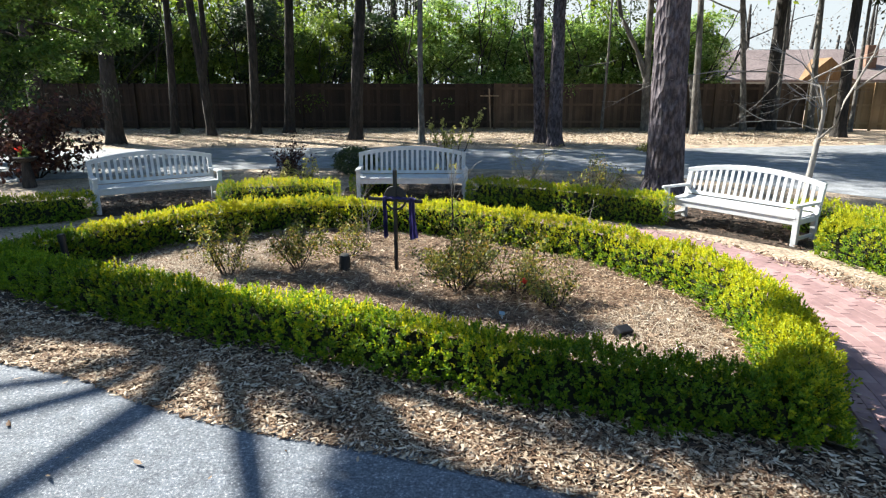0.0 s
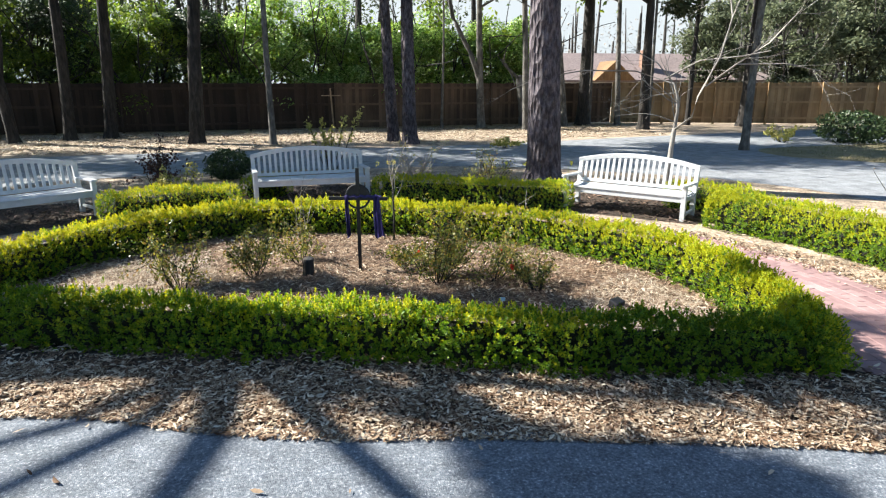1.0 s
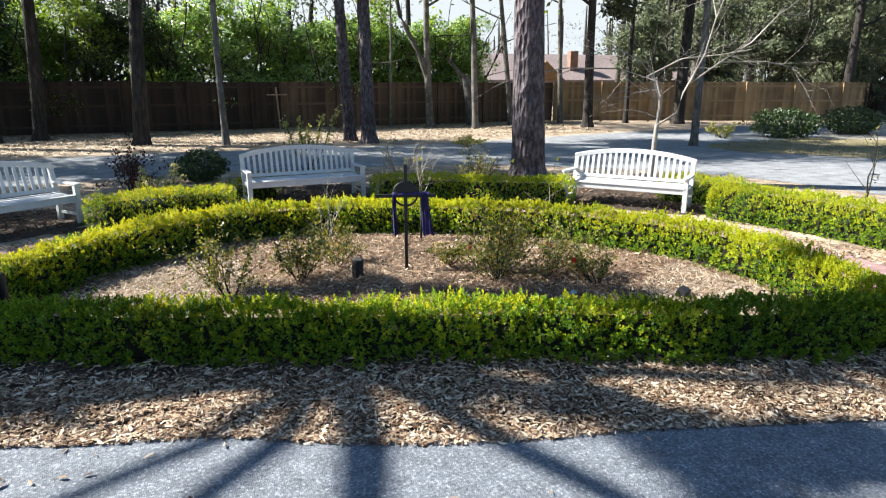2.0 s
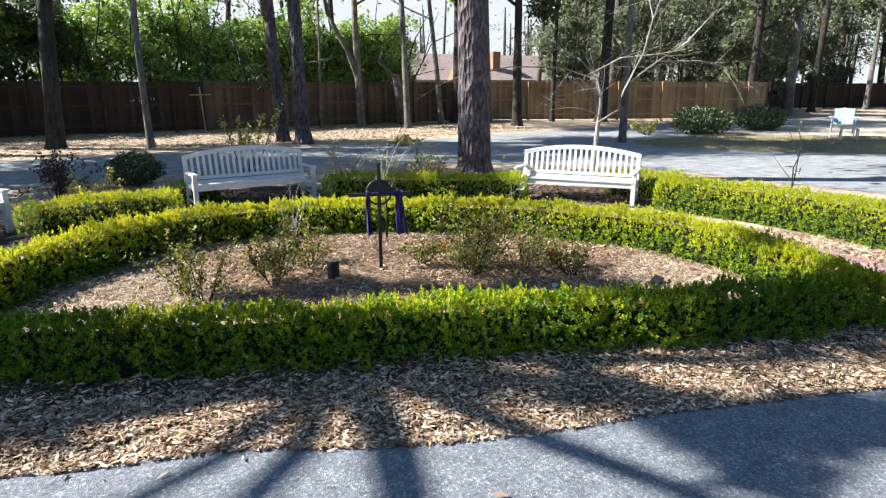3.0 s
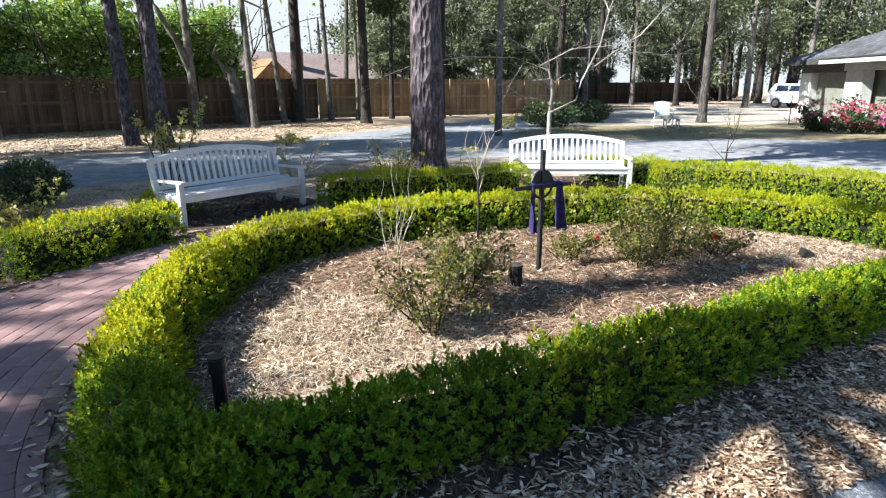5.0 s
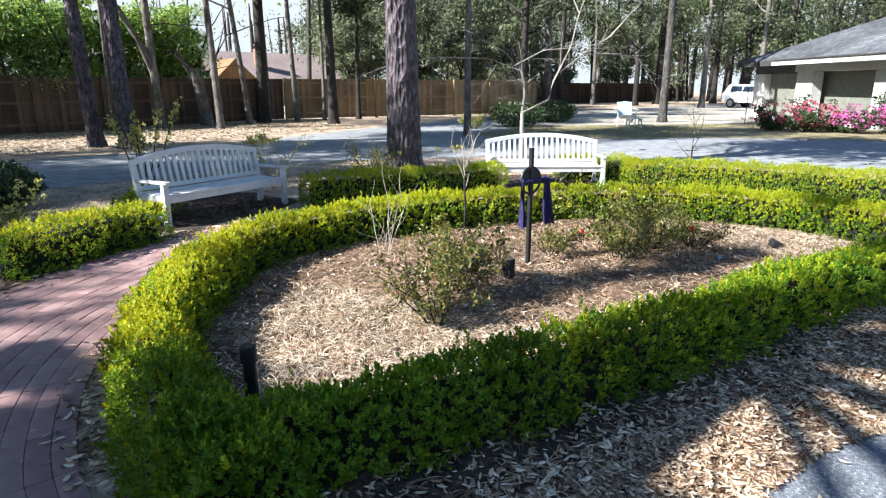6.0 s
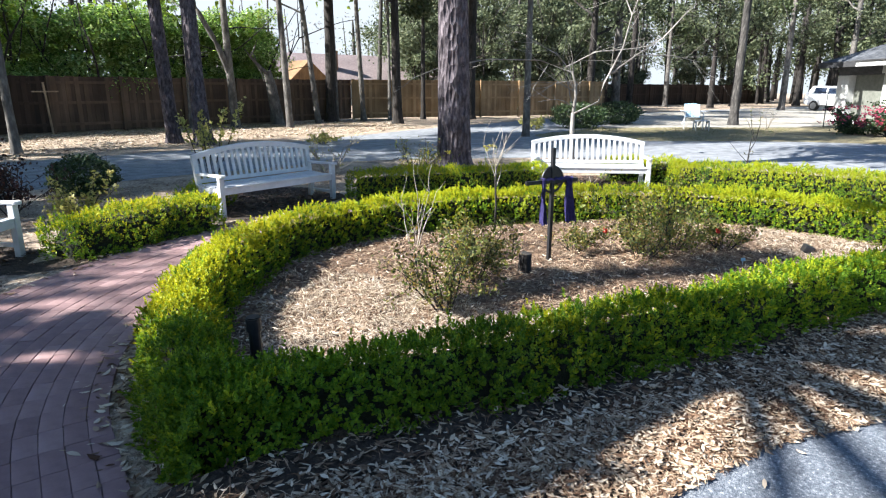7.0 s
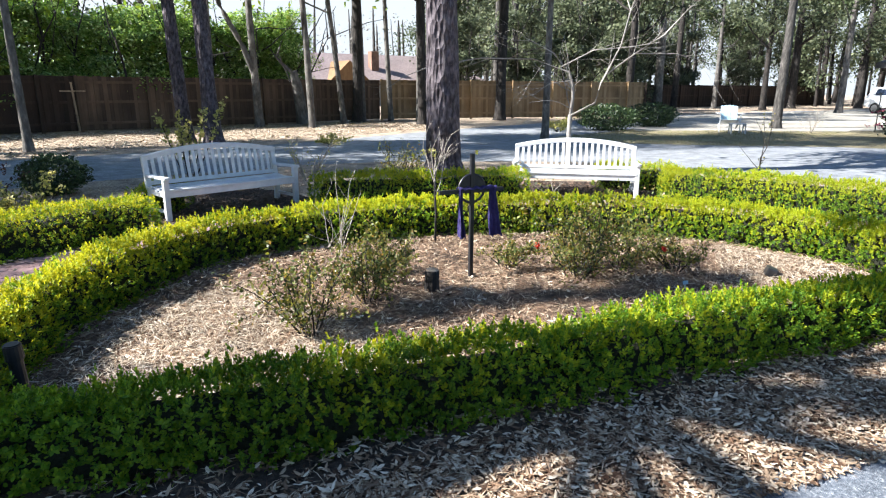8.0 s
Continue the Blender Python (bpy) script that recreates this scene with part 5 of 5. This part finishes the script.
# ---- houses ----
def hip_house(x, y, ang, L, D, wall, eave, ridge, roofmat, wallmat, label):
    ob = thing("house", label, "house", pose(x, y, 0, 0, 0, ang))
    board("wall", (L - 0.8, D - 0.8, wall), pose(0, 0, wall / 2), wallmat, ob, 0)
    bm = bmesh.new()
    k = D / 2 * 0.9
    v = [bm.verts.new(c) for c in ((-L / 2, -D / 2, eave), (L / 2, -D / 2, eave), (L / 2, D / 2, eave), (-L / 2, D / 2, eave), (-L / 2 + k, 0, ridge), (L / 2 - k, 0, ridge))]
    w = [bm.verts.new((c.co.x, c.co.y, c.co.z - 0.18)) for c in v[:4]]
    for a in ((0, 1, 5, 4), (1, 2, 5), (2, 3, 4, 5), (3, 0, 4)):
        bm.faces.new([v[i] for i in a])
    for i in range(4):
        j = (i + 1) % 4
        bm.faces.new([v[i], w[i], w[j], v[j]])
    bm.faces.new(w[::-1])
    bmesh.ops.recalc_face_normals(bm, faces=bm.faces)
    part("roof", bm, roofmat, ob)
    return ob


hs = hip_house(31.8, 51.6, -10, 26, 9, 2.2, 2.2, 4.55, SHINGLE, STUCCO, "low house with a pinkish shingle roof behind the fence")
board("chimney", (0.75, 0.7, 2.0), pose(1.2, -2.6, 3.7), CHIMNEY, hs, 0.02, "brown brick chimney")
bm = bmesh.new()
v = [bm.verts.new((x, y, z)) for y in (-5.3, -0.5) for x, z in ((-4.3, 2.15), (-0.7, 2.15), (-2.5, 3.75))]
for a in ((0, 1, 2), (5, 4, 3), (0, 3, 4, 1), (1, 4, 5, 2), (2, 5, 3, 0)):
    bm.faces.new([v[i] for i in a])
bmesh.ops.recalc_face_normals(bm, faces=bm.faces)
part("gable", bm, GABLE, hs, "brown wood gable end")

# the low white building with a deep porch roof
ph = thing("porch_house", "low white building with a deep grey porch roof", "house", pose(31.58, 9.2, 0, 0, 0, 217))
board("wall", (9.9, 5.0, 2.6), pose(4.95, 3.3, 1.3), DIM, ph, 0)
board("end_wall", (0.95, 0.5, 2.22), pose(0.475, 0.3, 1.11), STUCCO, ph, 0.02, "white rendered end wall")
board("infill_panel", (2.7, 0.12, 2.22), pose(2.30, 0.45, 1.11), DIM, ph, 0.01, "grey-green infill panel")
for x, w in ((4.25, 1.2), (9.0, 0.6)):
    board("column", (w, 0.5, 2.26), pose(x, 0.3, 1.13), STUCCO, ph, 0.02)
# Board added as painted shade on the wall top below the roof.
board("eave_shade_band", (3.5, 0.5, 0.38), pose(1.76, 0.31, 2.415), FASCIA, ph, 0.01, "dark band painting the shade under the eave")
board("porch_beam", (7.7, 0.4, 0.34), pose(7.38, 0.2, 2.435), STUCCO, ph, 0.01)
board("plinth", (9.6, 3.0, 0.16), pose(4.9, 1.2, 0.08), STUCCO, ph, 0.01)
bm = bmesh.new()
v = [bm.verts.new(c) for c in ((-0.05, -0.9, 2.82), (11.5, -0.9, 2.82), (11.5, 9, 2.82), (-0.05, 9, 2.82), (4.4, 4.0, 4.85), (9.0, 4.0, 4.85))]
w = [bm.verts.new((c.co.x, c.co.y, c.co.z - 0.2)) for c in v[:4]]
for a in ((0, 1, 5, 4), (1, 2, 5), (2, 3, 4, 5), (3, 0, 4)):
    bm.faces.new([v[i] for i in a])
bm.faces.new(w[::-1])
for i in range(4):
    bm.faces.new([v[i], w[i], w[(i + 1) % 4], v[(i + 1) % 4]])
bmesh.ops.recalc_face_normals(bm, faces=bm.faces)
part("roof", bm, SHINGLE2, ph)
# The left run of fascia is dark because shade is put into its colour.
board("fascia", (3.15, 0.03, 0.26), pose(1.525, -0.92, 2.69), FASCIA, ph, 0, "fascia board coloured dark for shade")
board("fascia", (8.35, 0.05, 0.24), pose(7.3, -0.93, 2.68), STUCCO, ph, 0, "bright white fascia board")
board("gutter", (8.35, 0.10, 0.05), pose(7.3, -0.98, 2.80), FASCIA, ph, 0.01, "dark gutter edge")
board("fascia", (0.03, 9.9, 0.24), pose(-0.07, 4.05, 2.69), FASCIA, ph, 0)
board("roof_vent", (0.7, 0.7, 0.5), pose(5.6, 3.4, 4.75), STUCCO, ph, 0.03, "pale box vent near the ridge")

st = thing("sign_stake", "thin dark metal stake standing in the grass", "stake", pose(25.3, 8.45, 0))
board("post", (0.035, 0.035, 1.5), pose(0, 0, 0.74), IRON, st, 0.004)
board("crossbar", (0.03, 0.36, 0.03), pose(0, 0.16, 1.45), IRON, st, 0.004)


def azalea(x, y, w, h, seed, petals, bloom=1150):
    ob = shrub(x, y, w, h, 2400, DARKLEAF, "azalea bush covered in pink and red blooms", seed, 0.09, 0.0, 9, "azalea", low=0.0, group="azaleas before the porch")
    rng = np.random.default_rng(seed + 1)
    p, d = blobs(bloom, (0, 0, h * 0.62), (w * 0.52, w * 0.52, h * 0.42), rng, 0.3, 0.7)
    k = np.array([noise.noise(Vector(q) * 2.1 + Vector((seed, 0, 0))) for q in p])
    p, d = p[k > 0.06], d[k > 0.06]
    tagged(part("bloom", leaves("bloom", p, d, 0.085, rng, 0.8, 0.5, 0.6), petals, ob), kind="stuff")


for i, (x, y) in enumerate(((21.5, 6.95), (21.0, 5.75), (21.2, 4.35), (21.5, 3.0), (21.9, 1.6))):
    azalea(x, y, 1.9, 0.98 + 0.1 * (i % 2), 300 + i, PINK if i < 2 else MAGENTA)


# ---- lawn chair, car ----
ch = thing("adirondack_chair", "pale blue and white slatted garden chair on the grass", "chair", pose(20.6, 12.3, 0.01, 0, 0, -64) @ Matrix.Diagonal((1.1, 1.1, 1.2, 1)))
for k in range(5):
    x = -0.22 + k * 0.11
    board("back_slat", (0.10, 0.02, 0.66 - 0.03 * abs(k - 2)), pose(x, 0.40, 0.55, -34), SKYBLUE, ch)
for k in range(6):
    board("seat_slat", (0.56, 0.075, 0.02), pose(0, -0.28 + k * 0.095, 0.38 - k * 0.022, -12), PAINT, ch)
for sx in (-1, 1):
    board("armrest", (0.14, 0.72, 0.024), pose(sx * 0.36, -0.02, 0.58), PAINT, ch)
    board("front_leg", (0.03, 0.09, 0.56), pose(sx * 0.32, -0.32, 0.28), PAINT, ch)
    board("back_leg", (0.03, 0.9, 0.10), pose(sx * 0.29, 0.12, 0.24, -15), PAINT, ch)
fs = thing("foot_rest", "low white slatted footrest before the chair", "footrest", pose(19.80, 11.68, 0.01, 0, 0, -58))
for k in range(5):
    board("slat", (0.52, 0.07, 0.02), pose(0, -0.2 + k * 0.1, 0.36), PAINT, fs)
for sx in (-1, 1):
    for sy in (-1, 1):
        board("leg", (0.035, 0.08, 0.36), pose(sx * 0.24, sy * 0.2, 0.18), PAINT, fs)
    board("side_rail", (0.03, 0.5, 0.07), pose(sx * 0.24, 0, 0.31), PAINT, fs)

car = thing("sport_utility_car", "white sport utility car parked below the trees", "car", pose(47.65, 11.25, 0, 0, 0, 62))
prof = [(-2.3, 0.45), (-2.32, 0.95), (-2.2, 1.08), (-1.05, 1.16), (-0.55, 1.72), (1.75, 1.78), (2.15, 1.15), (2.28, 1.05), (2.3, 0.5), (1.95, 0.42), (-1.9, 0.42)]
bm = bmesh.new()
L = [bm.verts.new((x, -0.92 + (0.14 if z > 1.3 else 0), z)) for x, z in prof]
R = [bm.verts.new((x, 0.92 - (0.14 if z > 1.3 else 0), z)) for x, z in prof]
bm.faces.new(L)
bm.faces.new(R[::-1])
for i in range(len(prof)):
    j = (i + 1) % len(prof)
    bm.faces.new([L[i], R[i], R[j], L[j]])
bmesh.ops.recalc_face_normals(bm, faces=bm.faces)
bmesh.ops.bevel(bm, geom=bm.edges[:], offset=0.05, segments=2, affect="EDGES")
body = part("body", bm, CARPAINT, car)
for sy in (-1, 1):
    for x0, x1 in ((-0.6, 0.42), (0.56, 1.5)):
        board("side_window", (x1 - x0, 0.02, 0.42), pose((x0 + x1) / 2, sy * 0.868, 1.43, sy * 14), CARGLASS, body, 0.004)
    for x in (-1.45, 1.4):
        bm = bmesh.new()
        cyl(bm, 0.37, 0.37, 0.24, pose(x, sy * 0.84, 0.37, 90), 28, 0.03)
        wh = part("wheel", bm, RUBBER, car)
        bm = bmesh.new()
        cyl(bm, 0.23, 0.23, 0.02, pose(x, sy * 0.965, 0.37, 90), 24, 0.004)
        part("rim", bm, ALLOY, wh)
board("windscreen", (0.02, 1.45, 0.62), pose(-0.83, 0, 1.43, 0, 41), CARGLASS, body, 0.004)
board("rear_window", (0.02, 1.4, 0.45), pose(1.97, 0, 1.47, 0, -32), CARGLASS, body, 0.004)


# ---- hazy sky low behind the trees ----
haze = bpy.data.materials.new("pale_hazy_sky")
haze.use_nodes = True
hn = haze.node_tree.nodes
hn.remove(hn["Principled BSDF"])
he = hn.new("ShaderNodeEmission")
he.inputs[0].default_value, he.inputs[1].default_value = (0.90, 0.96, 1.0, 1), 0.27
haze.node_tree.links.new(he.outputs[0], hn["Material Output"].inputs[0])
bm = bmesh.new()
rims = [[bm.verts.new((210 * math.sin(radians(a)), 210 * math.cos(radians(a)), z)) for z in (-1, 70)] for a in range(-40, 116, 4)]
for a, b in zip(rims, rims[1:]):
    bm.faces.new([a[0], a[1], b[1], b[0]])
tagged(part("backdrop", bm, haze), "pale bright sky low behind the trees", "sky", kind="structure")


# ---- far woods ----
def woods(name, places, h, n, leaf, seed, label, material, clear=True):
    """A belt of distant trees: trunks in one part, foliage in another."""
    rng = np.random.default_rng(seed)
    ob = thing(name, label, "woods", kind="stuff")
    runs, pts = [], []
    for x, y in places:
        if clear and y > 30 and 0.53 < (x + 4.7) / (y - 3.5) < 0.90:
            continue
        if 17 < x < 47 and 45.5 < y < 57.5:
            continue
        hh = h * rng.uniform(0.75, 1.2)
        lx, ly = rng.normal(0, 0.04, 2)
        q = [Vector((x + lx * z, y + ly * z, z)) for z in (-0.1, 1.5, 4, 8, hh)]
        r = rng.uniform(0.14, 0.3)
        runs.append((q, [r * 1.2, r, r * 0.9, r * 0.7, r * 0.3]))
        for k in range(7):
            z = hh * rng.uniform(0.28, 1.0)
            c = np.array([x + lx * z, y + ly * z, z]) + rng.normal(0, 1.3, 3) * np.array([1, 1, 0.4])
            pts.append(c + rng.normal(0, 1, (n, 3)) * np.array([1.0, 1.0, 0.7]) * rng.uniform(0.6, 1.1))
    part("trunks", limbs("trunks", runs, 7), BARK4 if seed % 2 else BARK2, ob)
    p = np.concatenate(pts)
    part("foliage", leaves("foliage", p, rng.normal(0, 0.8, p.shape) + np.array([-0.3, -0.4, 0.5]), leaf, rng, 0.5, 0.4, 0.5), material, ob)


rng = np.random.default_rng(400)
woods("far_woods", [(rng.uniform(30, 80), rng.uniform(31, 58)) for k in range(95)], 13, 145, 0.33, 401, "far mixed woods with pale trunks", FARLEAF)
woods("far_woods", [(rng.uniform(62, 100), rng.uniform(-2, 34)) for k in range(80)], 14, 130, 0.36, 402, "far pine woods behind the parked car", FARLEAF)
woods("far_woods", [(rng.uniform(-45, -6), rng.uniform(32, 50)) for k in range(46)], 11, 150, 0.28, 403, "woods behind the dark fence", OAKLEAF)
# This row is added to throw shade on the left fence and ground.
woods("far_woods", [(-33 + 1.5 * k + rng.uniform(-0.6, 0.6), rng.uniform(31.5, 35)) for k in range(11)], 14, 130, 0.30, 408, "tall leafy trees added behind the evergreens for shade", OAKLEAF)
woods("far_woods", [(rng.uniform(-12, 16), rng.uniform(44, 62)) for k in range(22)], 10, 60, 0.30, 404, "thin distant trees against the sky", PINE)
woods("far_woods", [(rng.uniform(28, 60), rng.uniform(46, 70)) for k in range(24)], 12, 130, 0.33, 405, "distant trees behind the houses", PINE)
woods("far_woods", [(y * rng.uniform(0.90, 1.15) - 6.0, y) for y in rng.uniform(62, 84, 22)], 15, 120, 0.36, 407, "tall olive trees behind the low house", FARLEAF, clear=False)
woods("far_woods", [(y * rng.uniform(0.55, 0.95) - 6.0, y) for y in rng.uniform(66, 90, 18)], 11, 9, 0.30, 409, "thin bare pale trees against the sky", PALEBARK, clear=False)


# ---- the spreading tree outside the view whose boughs shade the drive ----
rng = np.random.default_rng(500)
FH = 6.2
foot = Vector((-1.42, 4.17, 0)) + SUN * (FH / math.tan(ELEV))
sh = thing("spreading_tree", "spreading tree beside the drive casting bough shadows", "tree", pose(foot.x, foot.y, 0))
lean = Vector((-6.3 - foot.x, 5.4 - foot.y, 0))
part("trunk", tube("trunk", [lean + Vector((0, 0, -0.05)), lean * 0.8 + Vector((0, 0, 1.3)), lean * 0.42 + Vector((0, 0, 3.6)), (0, 0, FH)], [0.34, 0.24, 0.21, 0.2], 14, 0.1, 9, 30), BARK2, sh)
fall = -SUN / math.tan(ELEV)
for ang, ln, fat in ((200, 3.4, 0.5), (218, 3.2, 0.6), (250, 3.0, 0.9), (291, 3.4, 0.75), (318, 3.2, 0.8), (330, 3.2, 0.9)):
    g = Vector((math.cos(radians(ang)), math.sin(radians(ang)), 0))
    up = 0.35
    d = g - fall * up + Vector((0, 0, up))
    b = d * ln
    runs = [([Vector((0, 0, FH - 0.1)), Vector((0, 0, FH - 0.1)) + b * 0.34, Vector((0, 0, FH - 0.1)) + b * 0.7, Vector((0, 0, FH - 0.1)) + b], [0.12 * fat, 0.10 * fat, 0.075 * fat, 0.03 * fat])]
    branching(Vector((0, 0, FH)) + b * 0.75, d, 1.4, 0.02, 1, rng, runs, 4)
    bough(runs, BARK2, sh, 8)


def tuft(gx, gy, rad, z, n):
    """A leaf tuft whose shade lies on the ground about (gx, gy)."""
    c = Vector((gx, gy, 0)) - fall * z + Vector((0, 0, z)) - Vector((foot.x, foot.y, 0))
    return rng.normal(0, 1, (n, 3)) * np.array([rad, rad, rad * 0.6]) * 0.55 + np.array(tuple(c))


# openings in the foliage, as (x, y, radius) of the sunny spots below them
GAPS = [(-2.74, 4.24, 0.46), (-2.45, 4.12, 0.37), (-2.85, 4.0, 0.37), (-3.22, 4.36, 0.34), (-2.16, 3.90, 0.37), (-1.75, 3.64, 0.34), (-1.47, 3.38, 0.32), (-1.05, 3.33, 0.28), (-1.55, 4.22, 0.20), (-0.85, 3.90, 0.20), (-0.65, 3.85, 0.25), (-0.32, 3.72, 0.24),
        (0.0, 3.57, 0.20), (-0.05, 3.0, 0.27), (0.27, 2.88, 0.33), (0.58, 2.70, 0.32), (0.9, 2.58, 0.30), (1.26, 2.52, 0.30), (1.6, 2.36, 0.28)]
cloud = []
lo, _ = curve(EDGE, 0.17)
sunny_top = curve(FRONT, 0.1)[0]
sunny_top = sunny_top[(sunny_top[:, 0] > -2.7) & (sunny_top[:, 0] < 0.35)] + np.array([0.47, -0.32])
for e in lo:
    if -3.7 < e[0] < 2.4:
        for k in range(1, 7):
            g = e + np.array([0.40, 0.90]) * 0.17 * k + rng.normal(0, 0.04, 2)
            if np.min(np.hypot(*(sunny_top - g).T)) < 0.40:
                continue
            if all(math.hypot(g[0] - a, g[1] - b) > r for a, b, r in GAPS):
                cloud.append(tuft(g[0], g[1], 0.15, 6.4 + 1.4 * rng.uniform(0, 1), 72))
# dapples over the brick path, with its sunny spots left open
SPOTS = [(-3.62, 8.97, 0.35), (-3.64, 8.59, 0.15), (-4.12, 8.14, 0.14), (-4.29, 7.5, 0.14), (-4.19, 7.22, 0.12), (-4.44, 8.0, 0.1), (-4.61, 7.53, 0.13)]
for g in spread([(-5.9, 5.0), (-4.6, 5.0), (-4.3, 6.4), (-3.85, 7.3), (-3.85, 8.1), (-4.6, 8.7), (-5.6, 8.6)], 560, rng):
    if all(math.hypot(g[0] - a, g[1] - b) > r + 0.08 for a, b, r in SPOTS):
        cloud.append(tuft(g[0], g[1], 0.14, 6.4 + 1.4 * rng.uniform(0, 1), 62))
for g in spread([(-0.3, 3.0), (0.1, 2.68), (0.45, 2.6), (1.0, 2.2), (0.95, 1.85), (0.5, 2.0), (0.0, 2.2), (-0.65, 2.3), (-0.42, 2.65)], 52, rng):
    if math.hypot(g[0] - 0.0, g[1] - 2.3) > 0.12:
        cloud.append(tuft(g[0], g[1], 0.16, 6.4 + 1.4 * rng.uniform(0, 1), 62))
# loose tufts over the drive corner, the hedge and the far path
NEAR_TUFTS = [(0.9, 3.35, 0.4), (1.5, 3.2, 0.45), (1.95, 2.85, 0.3),
                     (-3.75, 5.7, 0.28)]
CORNER_TUFTS = [(-3.5, 5.8, 0.17), (-3.46, 6.05, 0.15), (-3.62, 6.2, 0.13), (-3.35, 5.5, 0.25), (-3.1, 5.1, 0.22), (-3.9, 5.25, 0.3), (-4.3, 5.6, 0.3), (-4.15, 6.2, 0.2), (-3.55, 5.35, 0.25), (-4.05, 5.5, 0.25), (-4.35, 6.0, 0.25), (-4.5, 6.4, 0.2), (-4.6, 5.8, 0.25), (-4.9, 9.2, 0.25), (-4.3, 9.38, 0.2), (-3.75, 9.62, 0.18)]
HEDGE_TUFTS = [(3.0, 3.75, 0.25), (3.5, 3.3, 0.3), (-5.2, 5.6, 0.3), (-5.6, 9.2, 0.5), (-5.0, 9.6, 0.35), (-1.75, 6.1, 0.2), (-1.3, 5.95, 0.25), (-0.8, 5.85, 0.25), (-0.35, 5.5, 0.22), (0.1, 5.15, 0.25), (0.6, 4.95, 0.28), (1.1, 4.7, 0.2), (-3.55, 7.0, 0.16), (-3.7, 6.6, 0.15)]
EDGE_TUFTS = [(-5.6, 8.3, 0.4), (-6.2, 8.2, 0.45), (-5.2, 8.8, 0.3), (-5.9, 8.6, 0.35), (-6.6, 8.4, 0.4), (-3.5, 4.75, 0.25), (-3.25, 4.55, 0.2), (-3.0, 4.68, 0.2), (-3.6, 5.05, 0.2), (-3.9, 4.9, 0.3), (-3.2, 4.85, 0.2), (-2.85, 4.9, 0.2), (-2.65, 4.75, 0.18)]
for gx, gy, rad in NEAR_TUFTS + CORNER_TUFTS + HEDGE_TUFTS + EDGE_TUFTS:
    cloud.append(tuft(gx, gy, rad, 6.4 + 1.4 * rng.uniform(0, 1), int(560 * (rad / 0.4) ** 2)))
cloud = np.concatenate(cloud)
part("crown", leaves("crown", cloud, rng.normal(0, 1, cloud.shape), 0.12, rng, 0.6, 0.3), OAKLEAF, sh)

# ---- brick path ----
path, s = curve(PATH, 0.05)
dirs, left = sides(path)
bw, bl, gap = 0.1, 0.2, 0.0025
half = 0.68
rngb = random.Random(8)
brick_mesh = bpy.data.meshes.new("brick")
bm = bmesh.new()
add_box(bm, (bl, bw, 0.05), Matrix.Identity(4), 0)
bmesh.ops.bevel(bm, geom=[e for e in bm.edges if e.verts[0].co.z > 0 and e.verts[1].co.z > 0], offset=0.0025, segments=1, affect="EDGES")
bm.to_mesh(brick_mesh)
bm.free()
brick_mesh.materials.append(BRICK)
pv, pf = [], []
for i in range(len(path)):
    for k in (-half - 0.02, half + 0.02):
        q_ = path[i] + left[i] * k
        pv.append((q_[0], q_[1], 0.010))
for i in range(len(path) - 1):
    pf.append((2 * i, 2 * i + 1, 2 * i + 3, 2 * i + 2))
pm = bpy.data.meshes.new("brick_path")
pm.from_pydata(pv, [], pf)
pm.flip_normals()
bp_ = tagged(part("brick_path", pm, SAND), "red brick garden path round the hedged island", "path", kind="structure")
bv = np.array([tuple(x.co) for x in brick_mesh.vertices])
bfaces = [tuple(pp.vertices) for pp in brick_mesh.polygons]
spots = []
rows_ = int(2 * half / (bw + gap))
for k in range(rows_ + 1):
    line = path + left * (-half + k * (bw + gap))
    sl = np.concatenate([[0], np.cumsum(np.linalg.norm(np.diff(line, axis=0), axis=1))])
    u_ = 0.1 + (0.5 if k % 2 else 0) * (bl + gap)
    while u_ < sl[-1] - 0.1:
        x_, y_ = np.interp(u_, sl, line[:, 0]), np.interp(u_, sl, line[:, 1])
        t_ = np.interp(u_, sl, s)
        i_ = min(int(t_ / s[-1] * (len(path) - 1)), len(path) - 1)
        a_ = math.degrees(math.atan2(dirs[i_][1], dirs[i_][0]))
        spots.append((t_, pose(x_, y_, -0.007 + rngb.uniform(-0.002, 0.003), rngb.uniform(-0.8, 0.8), rngb.uniform(-0.6, 0.6), a_ + rngb.uniform(-0.8, 0.8))))
        u_ += bl + gap
cut = sorted(t_ for t_, _ in spots)[-300]
v_all, f_all = [], []
for t_, m_ in spots:
    if t_ >= cut:
        o_ = new("brick", brick_mesh)
        o_.parent = bp_
        o_.matrix_world = m_
    else:
        k0 = len(v_all)
        v_all += [m_ @ Vector(c) for c in bv]
        f_all += [tuple(k0 + i for i in f_) for f_ in bfaces]
me = bpy.data.meshes.new("laid_bricks")
me.from_pydata(v_all, [], f_all)
tagged(part("laid_bricks", me, BRICK_FAR, bp_), kind="stuff")

# leaf bits that gather along both sides of the path
rng = np.random.default_rng(600)
n = 4200
k = rng.integers(0, len(path), n)
o = np.where(rng.uniform(0, 1, n) < 0.7, half + rng.normal(0.10, 0.10, n), -half - rng.normal(0.05, 0.08, n))
q = path[k] + left[k] * o[:, None] + rng.normal(0, 0.03, (n, 2))
p = np.column_stack([q, rng.uniform(0.022, 0.034, n)])
tagged(part("path_edge_leaves", fallen("path_edge_leaves", p, 0.058, rng), LITTER), "dry leaf bits along the brick edges", "leaf litter", kind="stuff")
